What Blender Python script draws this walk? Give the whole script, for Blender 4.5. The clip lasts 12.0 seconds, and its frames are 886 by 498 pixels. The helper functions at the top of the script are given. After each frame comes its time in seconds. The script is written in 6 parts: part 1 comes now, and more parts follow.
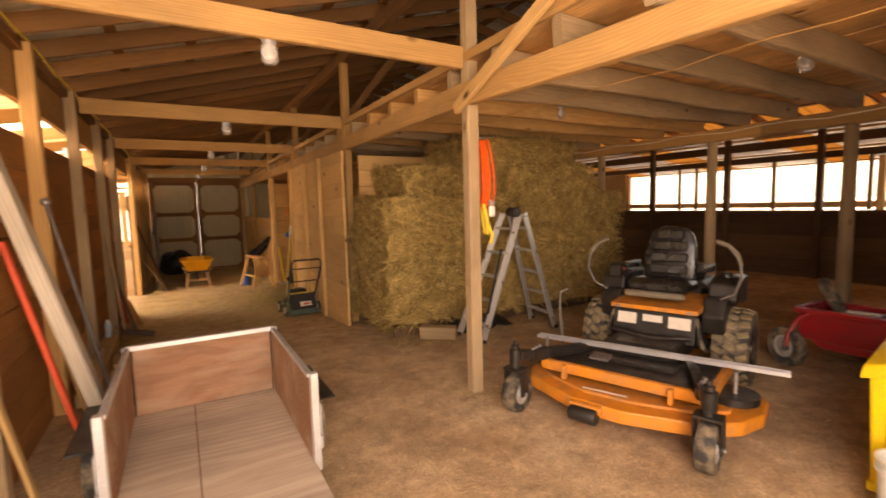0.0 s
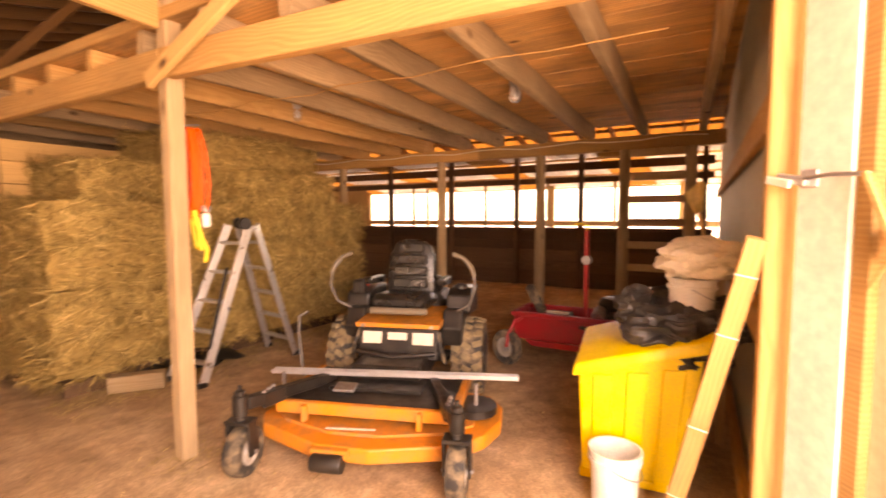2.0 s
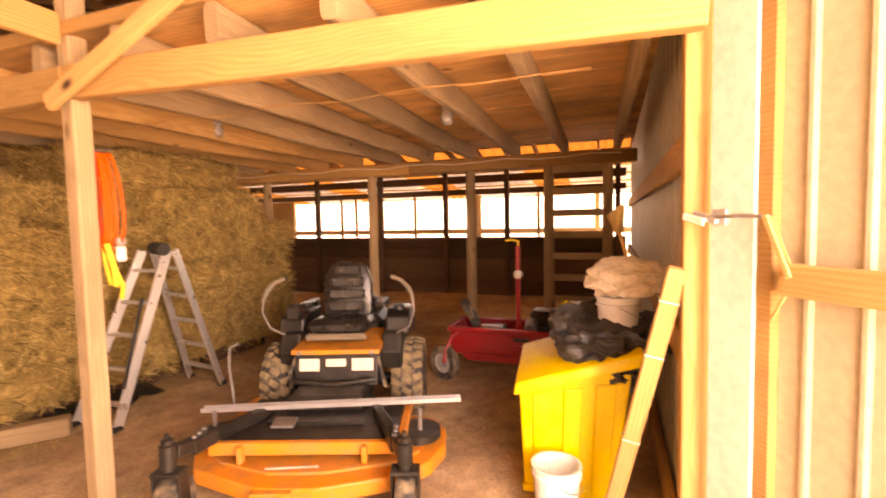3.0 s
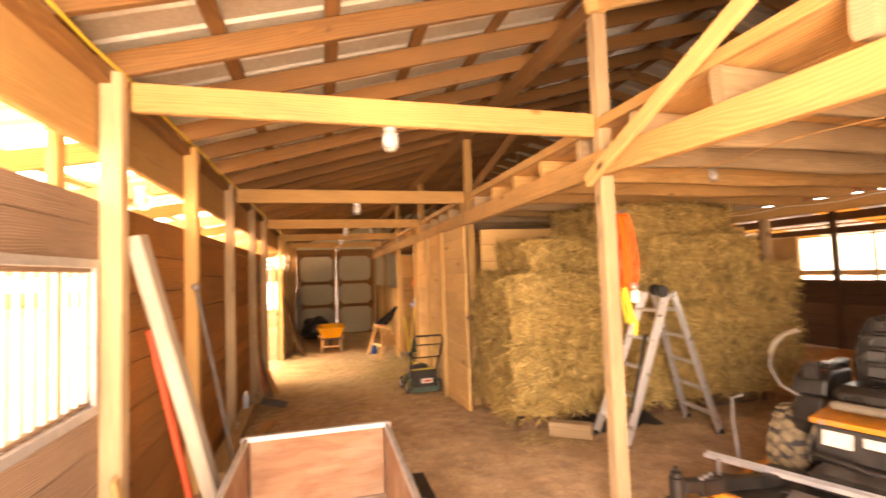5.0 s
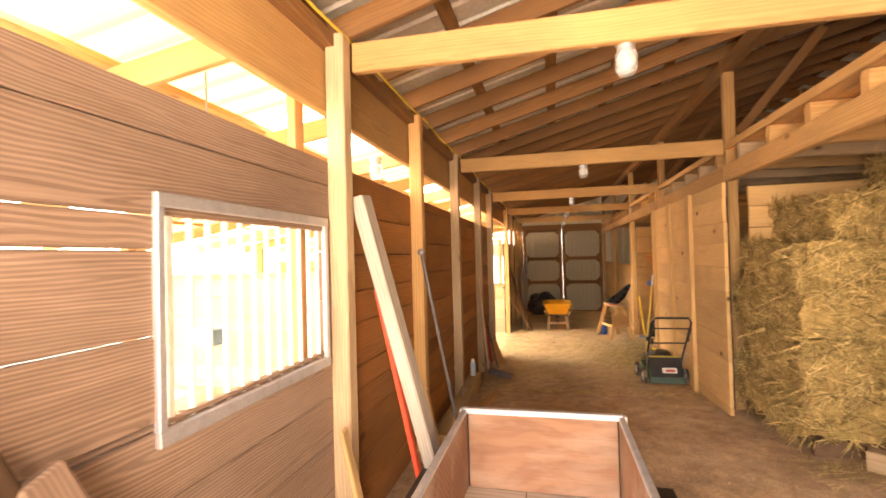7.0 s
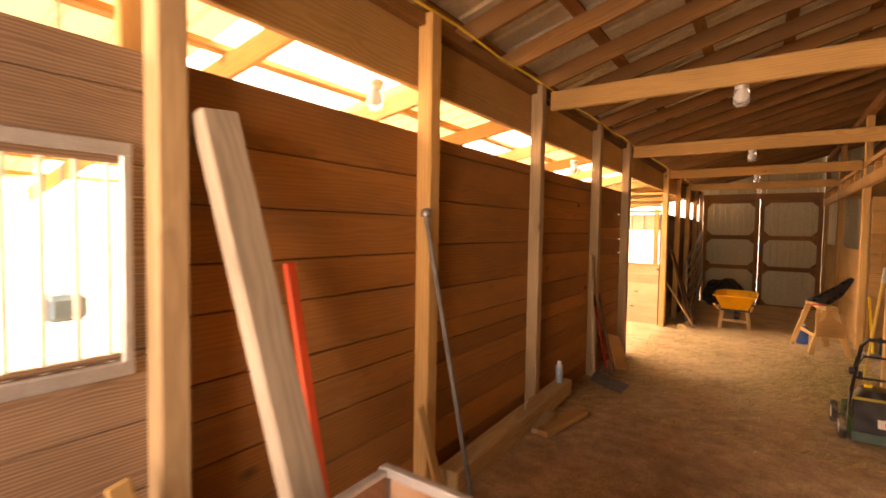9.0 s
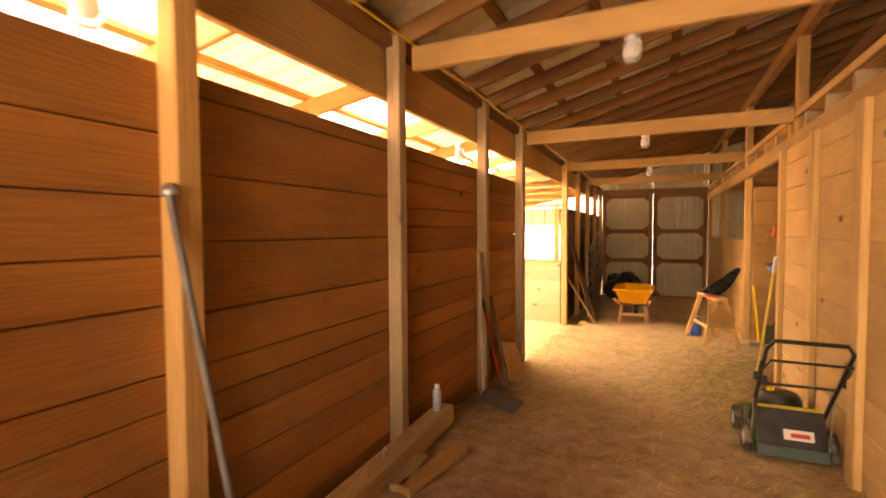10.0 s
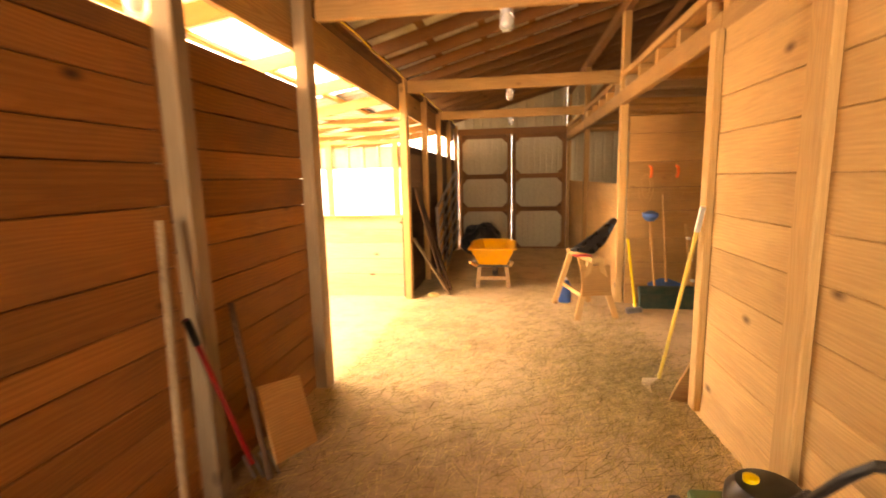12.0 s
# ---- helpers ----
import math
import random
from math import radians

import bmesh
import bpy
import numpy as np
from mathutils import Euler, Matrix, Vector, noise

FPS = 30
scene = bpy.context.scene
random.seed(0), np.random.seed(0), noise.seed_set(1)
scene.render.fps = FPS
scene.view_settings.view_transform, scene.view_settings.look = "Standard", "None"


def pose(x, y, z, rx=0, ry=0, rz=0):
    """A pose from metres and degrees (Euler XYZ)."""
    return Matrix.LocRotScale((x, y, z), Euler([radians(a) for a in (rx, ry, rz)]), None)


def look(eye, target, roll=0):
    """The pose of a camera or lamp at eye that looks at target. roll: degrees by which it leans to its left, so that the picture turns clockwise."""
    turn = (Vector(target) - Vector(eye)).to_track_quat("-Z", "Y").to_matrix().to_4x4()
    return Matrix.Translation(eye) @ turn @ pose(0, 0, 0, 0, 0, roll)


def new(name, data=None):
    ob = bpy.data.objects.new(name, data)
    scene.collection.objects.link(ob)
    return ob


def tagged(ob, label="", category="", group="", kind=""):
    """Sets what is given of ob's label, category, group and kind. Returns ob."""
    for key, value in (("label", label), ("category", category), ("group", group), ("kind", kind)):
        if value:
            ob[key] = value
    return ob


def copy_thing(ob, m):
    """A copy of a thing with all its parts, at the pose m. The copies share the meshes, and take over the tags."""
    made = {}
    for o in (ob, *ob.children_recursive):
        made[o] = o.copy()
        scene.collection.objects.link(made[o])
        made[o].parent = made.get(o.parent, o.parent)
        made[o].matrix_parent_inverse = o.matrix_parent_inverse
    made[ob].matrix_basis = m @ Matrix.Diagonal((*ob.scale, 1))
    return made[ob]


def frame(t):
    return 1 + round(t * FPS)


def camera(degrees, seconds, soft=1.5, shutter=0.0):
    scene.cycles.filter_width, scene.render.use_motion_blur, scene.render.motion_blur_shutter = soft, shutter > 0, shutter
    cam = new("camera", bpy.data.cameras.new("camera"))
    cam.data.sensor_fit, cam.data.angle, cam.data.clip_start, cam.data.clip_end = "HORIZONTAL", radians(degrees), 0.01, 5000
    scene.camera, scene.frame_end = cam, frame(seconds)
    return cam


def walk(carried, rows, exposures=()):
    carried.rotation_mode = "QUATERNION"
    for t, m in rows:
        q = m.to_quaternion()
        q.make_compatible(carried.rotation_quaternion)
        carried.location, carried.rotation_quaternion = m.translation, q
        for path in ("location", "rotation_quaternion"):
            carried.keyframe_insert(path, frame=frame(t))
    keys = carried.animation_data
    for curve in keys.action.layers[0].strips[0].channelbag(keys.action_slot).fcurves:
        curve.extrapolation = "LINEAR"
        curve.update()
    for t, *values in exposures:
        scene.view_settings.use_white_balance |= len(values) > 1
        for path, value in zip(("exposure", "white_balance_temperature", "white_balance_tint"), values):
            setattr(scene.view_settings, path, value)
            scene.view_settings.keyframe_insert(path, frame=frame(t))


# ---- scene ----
cam = camera(87.8, 12.0, 1.7, 0.5)
PATH = [
    (0, (-0.56, 0.699, 1.742), (0.423, 2.43, 1.55), -1.5),
    (0.5, (-0.528, 0.769, 1.714), (0.627, 2.388, 1.499), -0.8),
    (1, (-0.383, 0.89, 1.679), (0.852, 2.446, 1.449), -1.3),
    (1.5, (-0.235, 0.965, 1.691), (1.234, 2.308, 1.497), 0.1),
    (2, (-0.171, 1.023, 1.699), (1.568, 2.001, 1.559), -0.1),
    (2.5, (-0.162, 1.075, 1.706), (1.708, 1.77, 1.561), -1.7),
    (2.7, (-0.181, 1.093, 1.753), (1.711, 1.724, 1.607), -0.7),
    (4.5, (-0.286, 1.032, 1.928), (0.682, 2.774, 2.093), -3.1),
    (5, (-0.413, 1.02, 1.885), (0.088, 2.953, 1.986), -2.0),
    (5.5, (-0.42, 1.005, 1.858), (-0.281, 2.996, 1.982), -0.1),
    (6, (-0.447, 1.055, 1.822), (-0.621, 3.047, 1.82), 0.2),
    (6.5, (-0.42, 1.167, 1.82), (-0.8, 3.131, 1.822), -0.4),
    (6.7, (-0.422, 1.287, 1.807), (-0.82, 3.247, 1.857), -1.1),
    (7.6, (-0.17, 1.86, 1.785), (-0.78, 3.75, 1.76), -1.2),
    (8.5, (0.06, 2.565, 1.763), (-0.777, 4.38, 1.691), -1.3),
    (9, (0.18, 2.974, 1.751), (-0.967, 4.61, 1.663), 0.9),
    (9.5, (0.158, 3.522, 1.756), (-0.676, 5.338, 1.678), 4.1),
    (10, (0.145, 3.996, 1.696), (-0.7, 5.807, 1.615), -0.3),
    (10.5, (0.105, 4.561, 1.674), (-0.716, 6.363, 1.393), -3.5),
    (11, (0.159, 5.189, 1.663), (-0.237, 7.134, 1.418), 0.2),
    (11.5, (0.11, 5.846, 1.657), (-0.342, 7.78, 1.421), 0.1),
    (12, (0.044, 6.421, 1.631), (-0.256, 8.374, 1.326), -1.3),
]
EXPOSURES = [(0.0, 2.3, 9500, 28), (0.5, 2.55, 9500, 29), (1.0, 2.8, 9800, 31), (1.5, 3.05, 10500, 38), (2.5, 3.25, 11600, 44), (4.5, 3.45, 10700, 38), (5.5, 3.57, 9000, 24), (6.5, 3.5, 8000, 22), (8.5, 2.8, 9900, 34), (10.0, 3.25, 11600, 33), (11.0, 3.93, 10900, 27), (12.0, 3.7, 10700, 27)]
walk(cam, [(t, look(eye, target, roll)) for t, eye, target, roll in PATH], EXPOSURES)

# ---- daylight: sun from the west, open front behind the camera ----
SUN_ELEV, SUN_AZ = radians(55), radians(276)
world = bpy.data.worlds.new("world")
scene.world = world
world.use_nodes = True
wn = world.node_tree.nodes
sky = wn.new("ShaderNodeTexSky")
sky.sky_type = "NISHITA"
sky.sun_disc = False
sky.sun_elevation, sky.sun_rotation = SUN_ELEV, SUN_AZ
world.node_tree.links.new(sky.outputs[0], wn["Background"].inputs[0])
wn["Background"].inputs[1].default_value = 0.15
sun_way = Vector((math.sin(SUN_AZ) * math.cos(SUN_ELEV), math.cos(SUN_AZ) * math.cos(SUN_ELEV), math.sin(SUN_ELEV)))
sun_data = bpy.data.lights.new("sun", "SUN")
sun_data.energy, sun_data.angle, sun_data.color = 4.5, radians(0.5), (1.0, 0.93, 0.82)
sun = new("sun", sun_data)
sun.matrix_world = look(sun_way * 60, (0, 0, 0))

# skylight that comes in through the open front behind the camera
door_light = bpy.data.lights.new("front_daylight", "AREA")
door_light.shape, door_light.size, door_light.size_y = "RECTANGLE", 2.6, 2.0
door_light.energy, door_light.color = 46.0, (1.0, 0.95, 0.88)
new("front_daylight", door_light).matrix_world = look((-0.3, -0.35, 1.85), (0.4, 4.0, 1.3))


# ---- materials ----
def node_mat(name):
    m = bpy.data.materials.new(name)
    m.use_nodes = True
    nt = m.node_tree
    return m, nt, nt.nodes, nt.links, nt.nodes["Principled BSDF"]


def ramp(nodes, stops, mode="LINEAR"):
    r = nodes.new("ShaderNodeValToRGB")
    r.color_ramp.interpolation = mode
    el = r.color_ramp.elements
    while len(el) < len(stops):
        el.new(0.5)
    for e, (p, c) in zip(el, stops):
        e.position, e.color = p, (*c, 1) if len(c) == 3 else c
    return r


def mixer(nodes, links, fac, a, b, mode="MIX"):
    x = nodes.new("ShaderNodeMix")
    x.data_type, x.blend_type = "RGBA", mode
    for sock, val in ((0, fac), (6, a), (7, b)):
        if isinstance(val, bpy.types.NodeSocket):
            links.new(val, x.inputs[sock])
        elif sock == 0:
            x.inputs[0].default_value = val
        else:
            x.inputs[sock].default_value = (*val, 1)
    return x.outputs[2]


def texture_space(nodes, links, scale, spread=37.0):
    """Object coordinates, shifted by a different amount for each object."""
    co = nodes.new("ShaderNodeTexCoord")
    info = nodes.new("ShaderNodeObjectInfo")
    mul = nodes.new("ShaderNodeMath")
    mul.operation = "MULTIPLY"
    mul.inputs[1].default_value = spread
    links.new(info.outputs["Random"], mul.inputs[0])
    add = nodes.new("ShaderNodeVectorMath")
    add.operation = "ADD"
    links.new(co.outputs["Object"], add.inputs[0])
    links.new(mul.outputs[0], add.inputs[1])
    mp = nodes.new("ShaderNodeMapping")
    links.new(add.outputs[0], mp.inputs[0])
    mp.inputs["Scale"].default_value = scale
    return add.outputs[0], mp.outputs[0], info.outputs["Random"]


def scaled(nodes, links, vec, scale):
    mp = nodes.new("ShaderNodeMapping")
    links.new(vec, mp.inputs[0])
    mp.inputs["Scale"].default_value = scale
    return mp.outputs[0]


def noise_tex(nodes, links, vec, scale, detail=4, rough=0.55, distortion=0.0):
    n = nodes.new("ShaderNodeTexNoise")
    n.inputs["Scale"].default_value, n.inputs["Detail"].default_value = scale, detail
    n.inputs["Roughness"].default_value, n.inputs["Distortion"].default_value = rough, distortion
    links.new(vec, n.inputs["Vector"])
    return n.outputs[0]


def bump_to(nodes, links, bsdf, height, strength, distance):
    b = nodes.new("ShaderNodeBump")
    b.inputs["Strength"].default_value, b.inputs["Distance"].default_value = strength, distance
    links.new(height, b.inputs["Height"])
    links.new(b.outputs[0], bsdf.inputs["Normal"])


def wood(name, light, dark, vary=0.3, rough=0.78, knots=0.5, stain=0.35, stain_colour=(0.12, 0.08, 0.05), ring=1.0, rings=0.7, grain=0.8):
    """Sawn timber along local x: growth rings cut through by the face, fine pores, stains and knots."""
    m, nt, nodes, links, bsdf = node_mat(name)
    raw, vec, rnd = texture_space(nodes, links, (0.7, 1.6, 1.6))
    # the pith lies at a different place beside each piece
    co = nodes.new("ShaderNodeTexCoord")
    pick = nodes.new("ShaderNodeTexWhiteNoise")
    pick.noise_dimensions = "1D"
    links.new(rnd, pick.inputs["W"])
    off = nodes.new("ShaderNodeVectorMath")
    off.operation = "MULTIPLY_ADD"
    links.new(pick.outputs["Color"], off.inputs[0])
    off.inputs[1].default_value, off.inputs[2].default_value = (30.0, 0.10, 0.24), (0.0, -0.07, -0.12)
    pith = nodes.new("ShaderNodeVectorMath")
    pith.operation = "ADD"
    links.new(co.outputs["Object"], pith.inputs[0])
    links.new(off.outputs[0], pith.inputs[1])
    warp = noise_tex(nodes, links, vec, 1.0, 3, 0.5, 0.3)
    lift = nodes.new("ShaderNodeMath")
    lift.operation, lift.inputs[1].default_value, lift.inputs[2].default_value = "MULTIPLY_ADD", 0.17, -0.085
    links.new(warp, lift.inputs[0])
    bent = nodes.new("ShaderNodeVectorMath")
    bent.operation = "ADD"
    links.new(pith.outputs[0], bent.inputs[0])
    links.new(lift.outputs[0], bent.inputs[1])
    w = nodes.new("ShaderNodeTexWave")
    w.wave_type, w.rings_direction = "RINGS", "X"
    w.inputs["Scale"].default_value, w.inputs["Distortion"].default_value = 18.0 * ring, 0.7
    w.inputs["Detail"].default_value, w.inputs["Detail Scale"].default_value = 2.0, 0.6
    links.new(scaled(nodes, links, bent.outputs[0], (0.03, 1.0, 1.0)), w.inputs["Vector"])
    late = ramp(nodes, [(0.25, (0, 0, 0)), (0.8, (rings,) * 3), (1.0, (rings * 0.8,) * 3)])
    links.new(w.outputs["Fac"], late.inputs[0])
    col = mixer(nodes, links, late.outputs[0], light, dark)
    tone = ramp(nodes, [(0.3, (0.84, 0.82, 0.80)), (0.7, (1.1, 1.1, 1.1))])
    links.new(warp, tone.inputs[0])
    col = mixer(nodes, links, 1.0, col, tone.outputs[0], "MULTIPLY")
    fine = noise_tex(nodes, links, scaled(nodes, links, raw, (5.0, 120.0, 120.0)), 1.0, 4, 0.6)
    fr = ramp(nodes, [(0.3, (grain, grain - 0.02, grain - 0.04)), (0.7, (1.1, 1.09, 1.07))])
    links.new(fine, fr.inputs[0])
    col = mixer(nodes, links, 0.7, col, fr.outputs[0], "MULTIPLY")
    # stains and weathering
    st = noise_tex(nodes, links, scaled(nodes, links, raw, (1.0, 3.0, 3.0)), 1.2, 5, 0.6)
    sr = ramp(nodes, [(0.46, (0, 0, 0)), (0.75, (stain, stain, stain))])
    links.new(st, sr.inputs[0])
    col = mixer(nodes, links, sr.outputs[0], col, stain_colour)
    # knots
    vo = nodes.new("ShaderNodeTexVoronoi")
    vo.inputs["Scale"].default_value = 1.0
    links.new(scaled(nodes, links, raw, (2.6, 5.0, 5.0)), vo.inputs["Vector"])
    sep = nodes.new("ShaderNodeSeparateColor")
    links.new(vo.outputs["Color"], sep.inputs[0])
    gate = nodes.new("ShaderNodeMath")
    gate.operation, gate.inputs[1].default_value = "LESS_THAN", knots * 0.45
    links.new(sep.outputs[0], gate.inputs[0])
    kr = ramp(nodes, [(0.05, (1, 1, 1)), (0.10, (0.5, 0.5, 0.5)), (0.17, (0, 0, 0))])
    links.new(vo.outputs["Distance"], kr.inputs[0])
    kf = nodes.new("ShaderNodeMath")
    kf.operation = "MULTIPLY"
    links.new(kr.outputs[0], kf.inputs[0])
    links.new(gate.outputs[0], kf.inputs[1])
    col = mixer(nodes, links, kf.outputs[0], col, (0.07, 0.03, 0.012))
    hsv = nodes.new("ShaderNodeHueSaturation")
    mr = nodes.new("ShaderNodeMapRange")
    mr.inputs["To Min"].default_value, mr.inputs["To Max"].default_value = 1 - vary, 1 + vary * 0.7
    links.new(rnd, mr.inputs[0])
    links.new(mr.outputs[0], hsv.inputs["Value"])
    links.new(col, hsv.inputs["Color"])
    links.new(hsv.outputs[0], bsdf.inputs["Base Color"])
    bsdf.inputs["Roughness"].default_value = rough
    bsdf.inputs["Specular IOR Level"].default_value = 0.3
    bump_to(nodes, links, bsdf, fine, 0.35, 0.004)
    return m


def plain(name, colour, rough=0.5, metal=0.0, dirt=(0.16, 0.11, 0.07), amount=0.3, scale=6.0, bump=0.1, spec=0.5):
    m, nt, nodes, links, bsdf = node_mat(name)
    raw, vec, rnd = texture_space(nodes, links, (scale,) * 3)
    big = noise_tex(nodes, links, vec, 1.0, 6, 0.62)
    r = ramp(nodes, [(0.42, (0, 0, 0)), (0.72, (amount,) * 3)])
    links.new(big, r.inputs[0])
    fine = noise_tex(nodes, links, vec, 14.0, 3)
    fr = ramp(nodes, [(0.3, (0.86,) * 3), (0.7, (1.08,) * 3)])
    links.new(fine, fr.inputs[0])
    col = mixer(nodes, links, 1.0, colour, fr.outputs[0], "MULTIPLY")
    col = mixer(nodes, links, r.outputs[0], col, dirt)
    links.new(col, bsdf.inputs["Base Color"])
    bsdf.inputs["Metallic"].default_value = metal
    bsdf.inputs["Specular IOR Level"].default_value = spec
    rr = ramp(nodes, [(0.35, (max(rough - 0.1, 0.05),) * 3), (0.75, (min(rough + 0.25, 1.0),) * 3)])
    links.new(big, rr.inputs[0])
    links.new(rr.outputs[0], bsdf.inputs["Roughness"])
    if bump:
        bump_to(nodes, links, bsdf, fine, bump, 0.004)
    return m


def dirt_floor():
    m, nt, nodes, links, bsdf = node_mat("trodden_earth")
    raw, vec, rnd = texture_space(nodes, links, (1, 1, 1), 0.0)
    a = noise_tex(nodes, links, vec, 0.9, 6, 0.6, 0.3)
    b = noise_tex(nodes, links, vec, 7.0, 6, 0.65)
    c = noise_tex(nodes, links, vec, 60.0, 4, 0.7)
    ra = ramp(nodes, [(0.3, (0.40, 0.27, 0.16)), (0.52, (0.58, 0.42, 0.265)), (0.72, (0.68, 0.525, 0.35))])
    links.new(a, ra.inputs[0])
    rb = ramp(nodes, [(0.3, (0.62, 0.6, 0.58)), (0.68, (1.15, 1.12, 1.1))])
    links.new(b, rb.inputs[0])
    rc = ramp(nodes, [(0.32, (0.7, 0.68, 0.66)), (0.7, (1.2, 1.18, 1.12))])
    links.new(c, rc.inputs[0])
    col = mixer(nodes, links, 1.0, ra.outputs[0], rb.outputs[0], "MULTIPLY")
    col = mixer(nodes, links, 1.0, col, rc.outputs[0], "MULTIPLY")
    # trodden chaff lies over the earth where the cross aisle is walked
    sep = nodes.new("ShaderNodeSeparateXYZ")
    links.new(raw, sep.inputs[0])
    band = nodes.new("ShaderNodeMapRange")
    band.interpolation_type = "SMOOTHSTEP"
    for sock, v in (("From Min", 7.0), ("From Max", 10.0), ("To Min", 0.0), ("To Max", 0.85)):
        band.inputs[sock].default_value = v
    links.new(sep.outputs[1], band.inputs["Value"])
    patch = ramp(nodes, [(0.36, (0.35,) * 3), (0.56, (1, 1, 1))])
    links.new(noise_tex(nodes, links, vec, 2.2, 5, 0.65), patch.inputs[0])
    cover = mixer(nodes, links, 1.0, band.outputs[0], patch.outputs[0], "MULTIPLY")
    chaff = mixer(nodes, links, c, (0.58, 0.40, 0.20), (0.86, 0.67, 0.40))
    col = mixer(nodes, links, cover, col, chaff)
    links.new(col, bsdf.inputs["Base Color"])
    bsdf.inputs["Roughness"].default_value = 0.95
    bsdf.inputs["Specular IOR Level"].default_value = 0.15
    h = mixer(nodes, links, 0.4, b, c)
    bump_to(nodes, links, bsdf, h, 0.6, 0.03)
    return m


def hay_mat(name, light, dark, stalks=False):
    m, nt, nodes, links, bsdf = node_mat(name)
    raw, vec, rnd = texture_space(nodes, links, (1, 1, 1))
    warp = noise_tex(nodes, links, vec, 6.0, 3)
    mv = nodes.new("ShaderNodeVectorMath")
    mv.operation = "ADD"
    links.new(raw, mv.inputs[0])
    links.new(warp, mv.inputs[1])
    n1 = noise_tex(nodes, links, scaled(nodes, links, mv.outputs[0], (9, 55, 55)), 1.0, 4, 0.6)
    n2 = noise_tex(nodes, links, scaled(nodes, links, mv.outputs[0], (50, 50, 10)), 1.0, 4, 0.6)
    n3 = noise_tex(nodes, links, vec, 9.0, 4)
    f = mixer(nodes, links, 0.5, n1, n2)
    r = ramp(nodes, [(0.34, dark), (0.5, tuple(0.5 * (a + b) for a, b in zip(light, dark))), (0.64, light)])
    links.new(f, r.inputs[0])
    r3 = ramp(nodes, [(0.3, (0.6, 0.58, 0.5)), (0.65, (1.1, 1.1, 1.05))])
    links.new(n3, r3.inputs[0])
    col = mixer(nodes, links, 1.0, r.outputs[0], r3.outputs[0], "MULTIPLY")
    if stalks:
        geo = nodes.new("ShaderNodeNewGeometry")
        each = ramp(nodes, [(0.0, (0.34, 0.31, 0.26)), (0.45, (0.80, 0.79, 0.68)), (0.8, (1.1, 1.08, 1.0)), (1.0, (1.3, 1.3, 1.3))])
        links.new(geo.outputs["Random Per Island"], each.inputs[0])
        col = mixer(nodes, links, 1.0, col, each.outputs[0], "MULTIPLY")
    links.new(col, bsdf.inputs["Base Color"])
    bsdf.inputs["Roughness"].default_value = 0.9
    bsdf.inputs["Specular IOR Level"].default_value = 0.15
    bump_to(nodes, links, bsdf, f, 0.9, 0.02)
    return m


def clear_panel_mat(name, milky, clear=(0.85, 0.85, 0.82), glow=(0.97, 0.96, 0.91)):
    m, nt, nodes, links, bsdf = node_mat(name)
    out = nodes["Material Output"]
    tr = nodes.new("ShaderNodeBsdfTransparent")
    tr.inputs[0].default_value = (*clear, 1)
    tl = nodes.new("ShaderNodeBsdfTranslucent")
    tl.inputs[0].default_value = (*glow, 1)
    mix = nodes.new("ShaderNodeMixShader")
    mix.inputs[0].default_value = milky
    links.new(tr.outputs[0], mix.inputs[1])
    links.new(tl.outputs[0], mix.inputs[2])
    links.new(mix.outputs[0], out.inputs[0])
    return m


def glass_mat():
    m, nt, nodes, links, bsdf = node_mat("lamp_glass")
    bsdf.inputs["Base Color"].default_value = (0.95, 0.95, 0.93, 1)
    bsdf.inputs["Transmission Weight"].default_value = 0.75
    bsdf.inputs["Roughness"].default_value = 0.12
    return m


PINE = wood("framing_pine", (0.56, 0.335, 0.135), (0.43, 0.225, 0.08), 0.22, knots=0.35, stain=0.3, rings=0.5)
PINE_OLD = wood("weathered_post", (0.46, 0.33, 0.195), (0.32, 0.215, 0.12), 0.22, knots=0.35, stain=0.4, rings=0.45)
PINE_FRESH = wood("fresh_pine_board", (0.66, 0.425, 0.185), (0.53, 0.31, 0.115), 0.14, knots=0.5, stain=0.15, rings=0.28)
# pine with strong daylight worked into the colour, so it clips to cream
PINE_GLARE = wood("glare_paled_pine_board", (0.68, 0.52, 0.34), (0.58, 0.42, 0.25), 0.12, knots=0.3, stain=0.1, rings=0.4)
STALL = wood("stall_board", (0.42, 0.178, 0.053), (0.27, 0.10, 0.028), 0.22, knots=0.6, stain=0.5, rings=0.32)
STALL_GREY = wood("weathered_stall_board", (0.34, 0.228, 0.155), (0.14, 0.08, 0.05), 0.16, knots=0.4, stain=0.35, stain_colour=(0.40, 0.29, 0.215), ring=1.5, rings=0.6, grain=0.66)
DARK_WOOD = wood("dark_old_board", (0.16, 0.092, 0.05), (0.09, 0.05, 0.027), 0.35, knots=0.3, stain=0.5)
DECK_WOOD = wood("loft_deck_board", (0.74, 0.43, 0.18), (0.50, 0.27, 0.10), 0.5, knots=0.5, stain=0.75, rings=0.5)
# shade under the roof worked into this wood's colour, darker than the framing
RAFTER_SHADE_WOOD = wood("shade_dark_rafter_wood", (0.26, 0.125, 0.043), (0.16, 0.073, 0.025), 0.25, knots=0.3, stain=0.4, rings=0.5)
PLYWOOD = wood("red_plywood", (0.34, 0.18, 0.105), (0.20, 0.092, 0.052), 0.1, knots=0.0, stain=0.75, stain_colour=(0.52, 0.40, 0.29), ring=0.5, rings=0.4, grain=0.85)
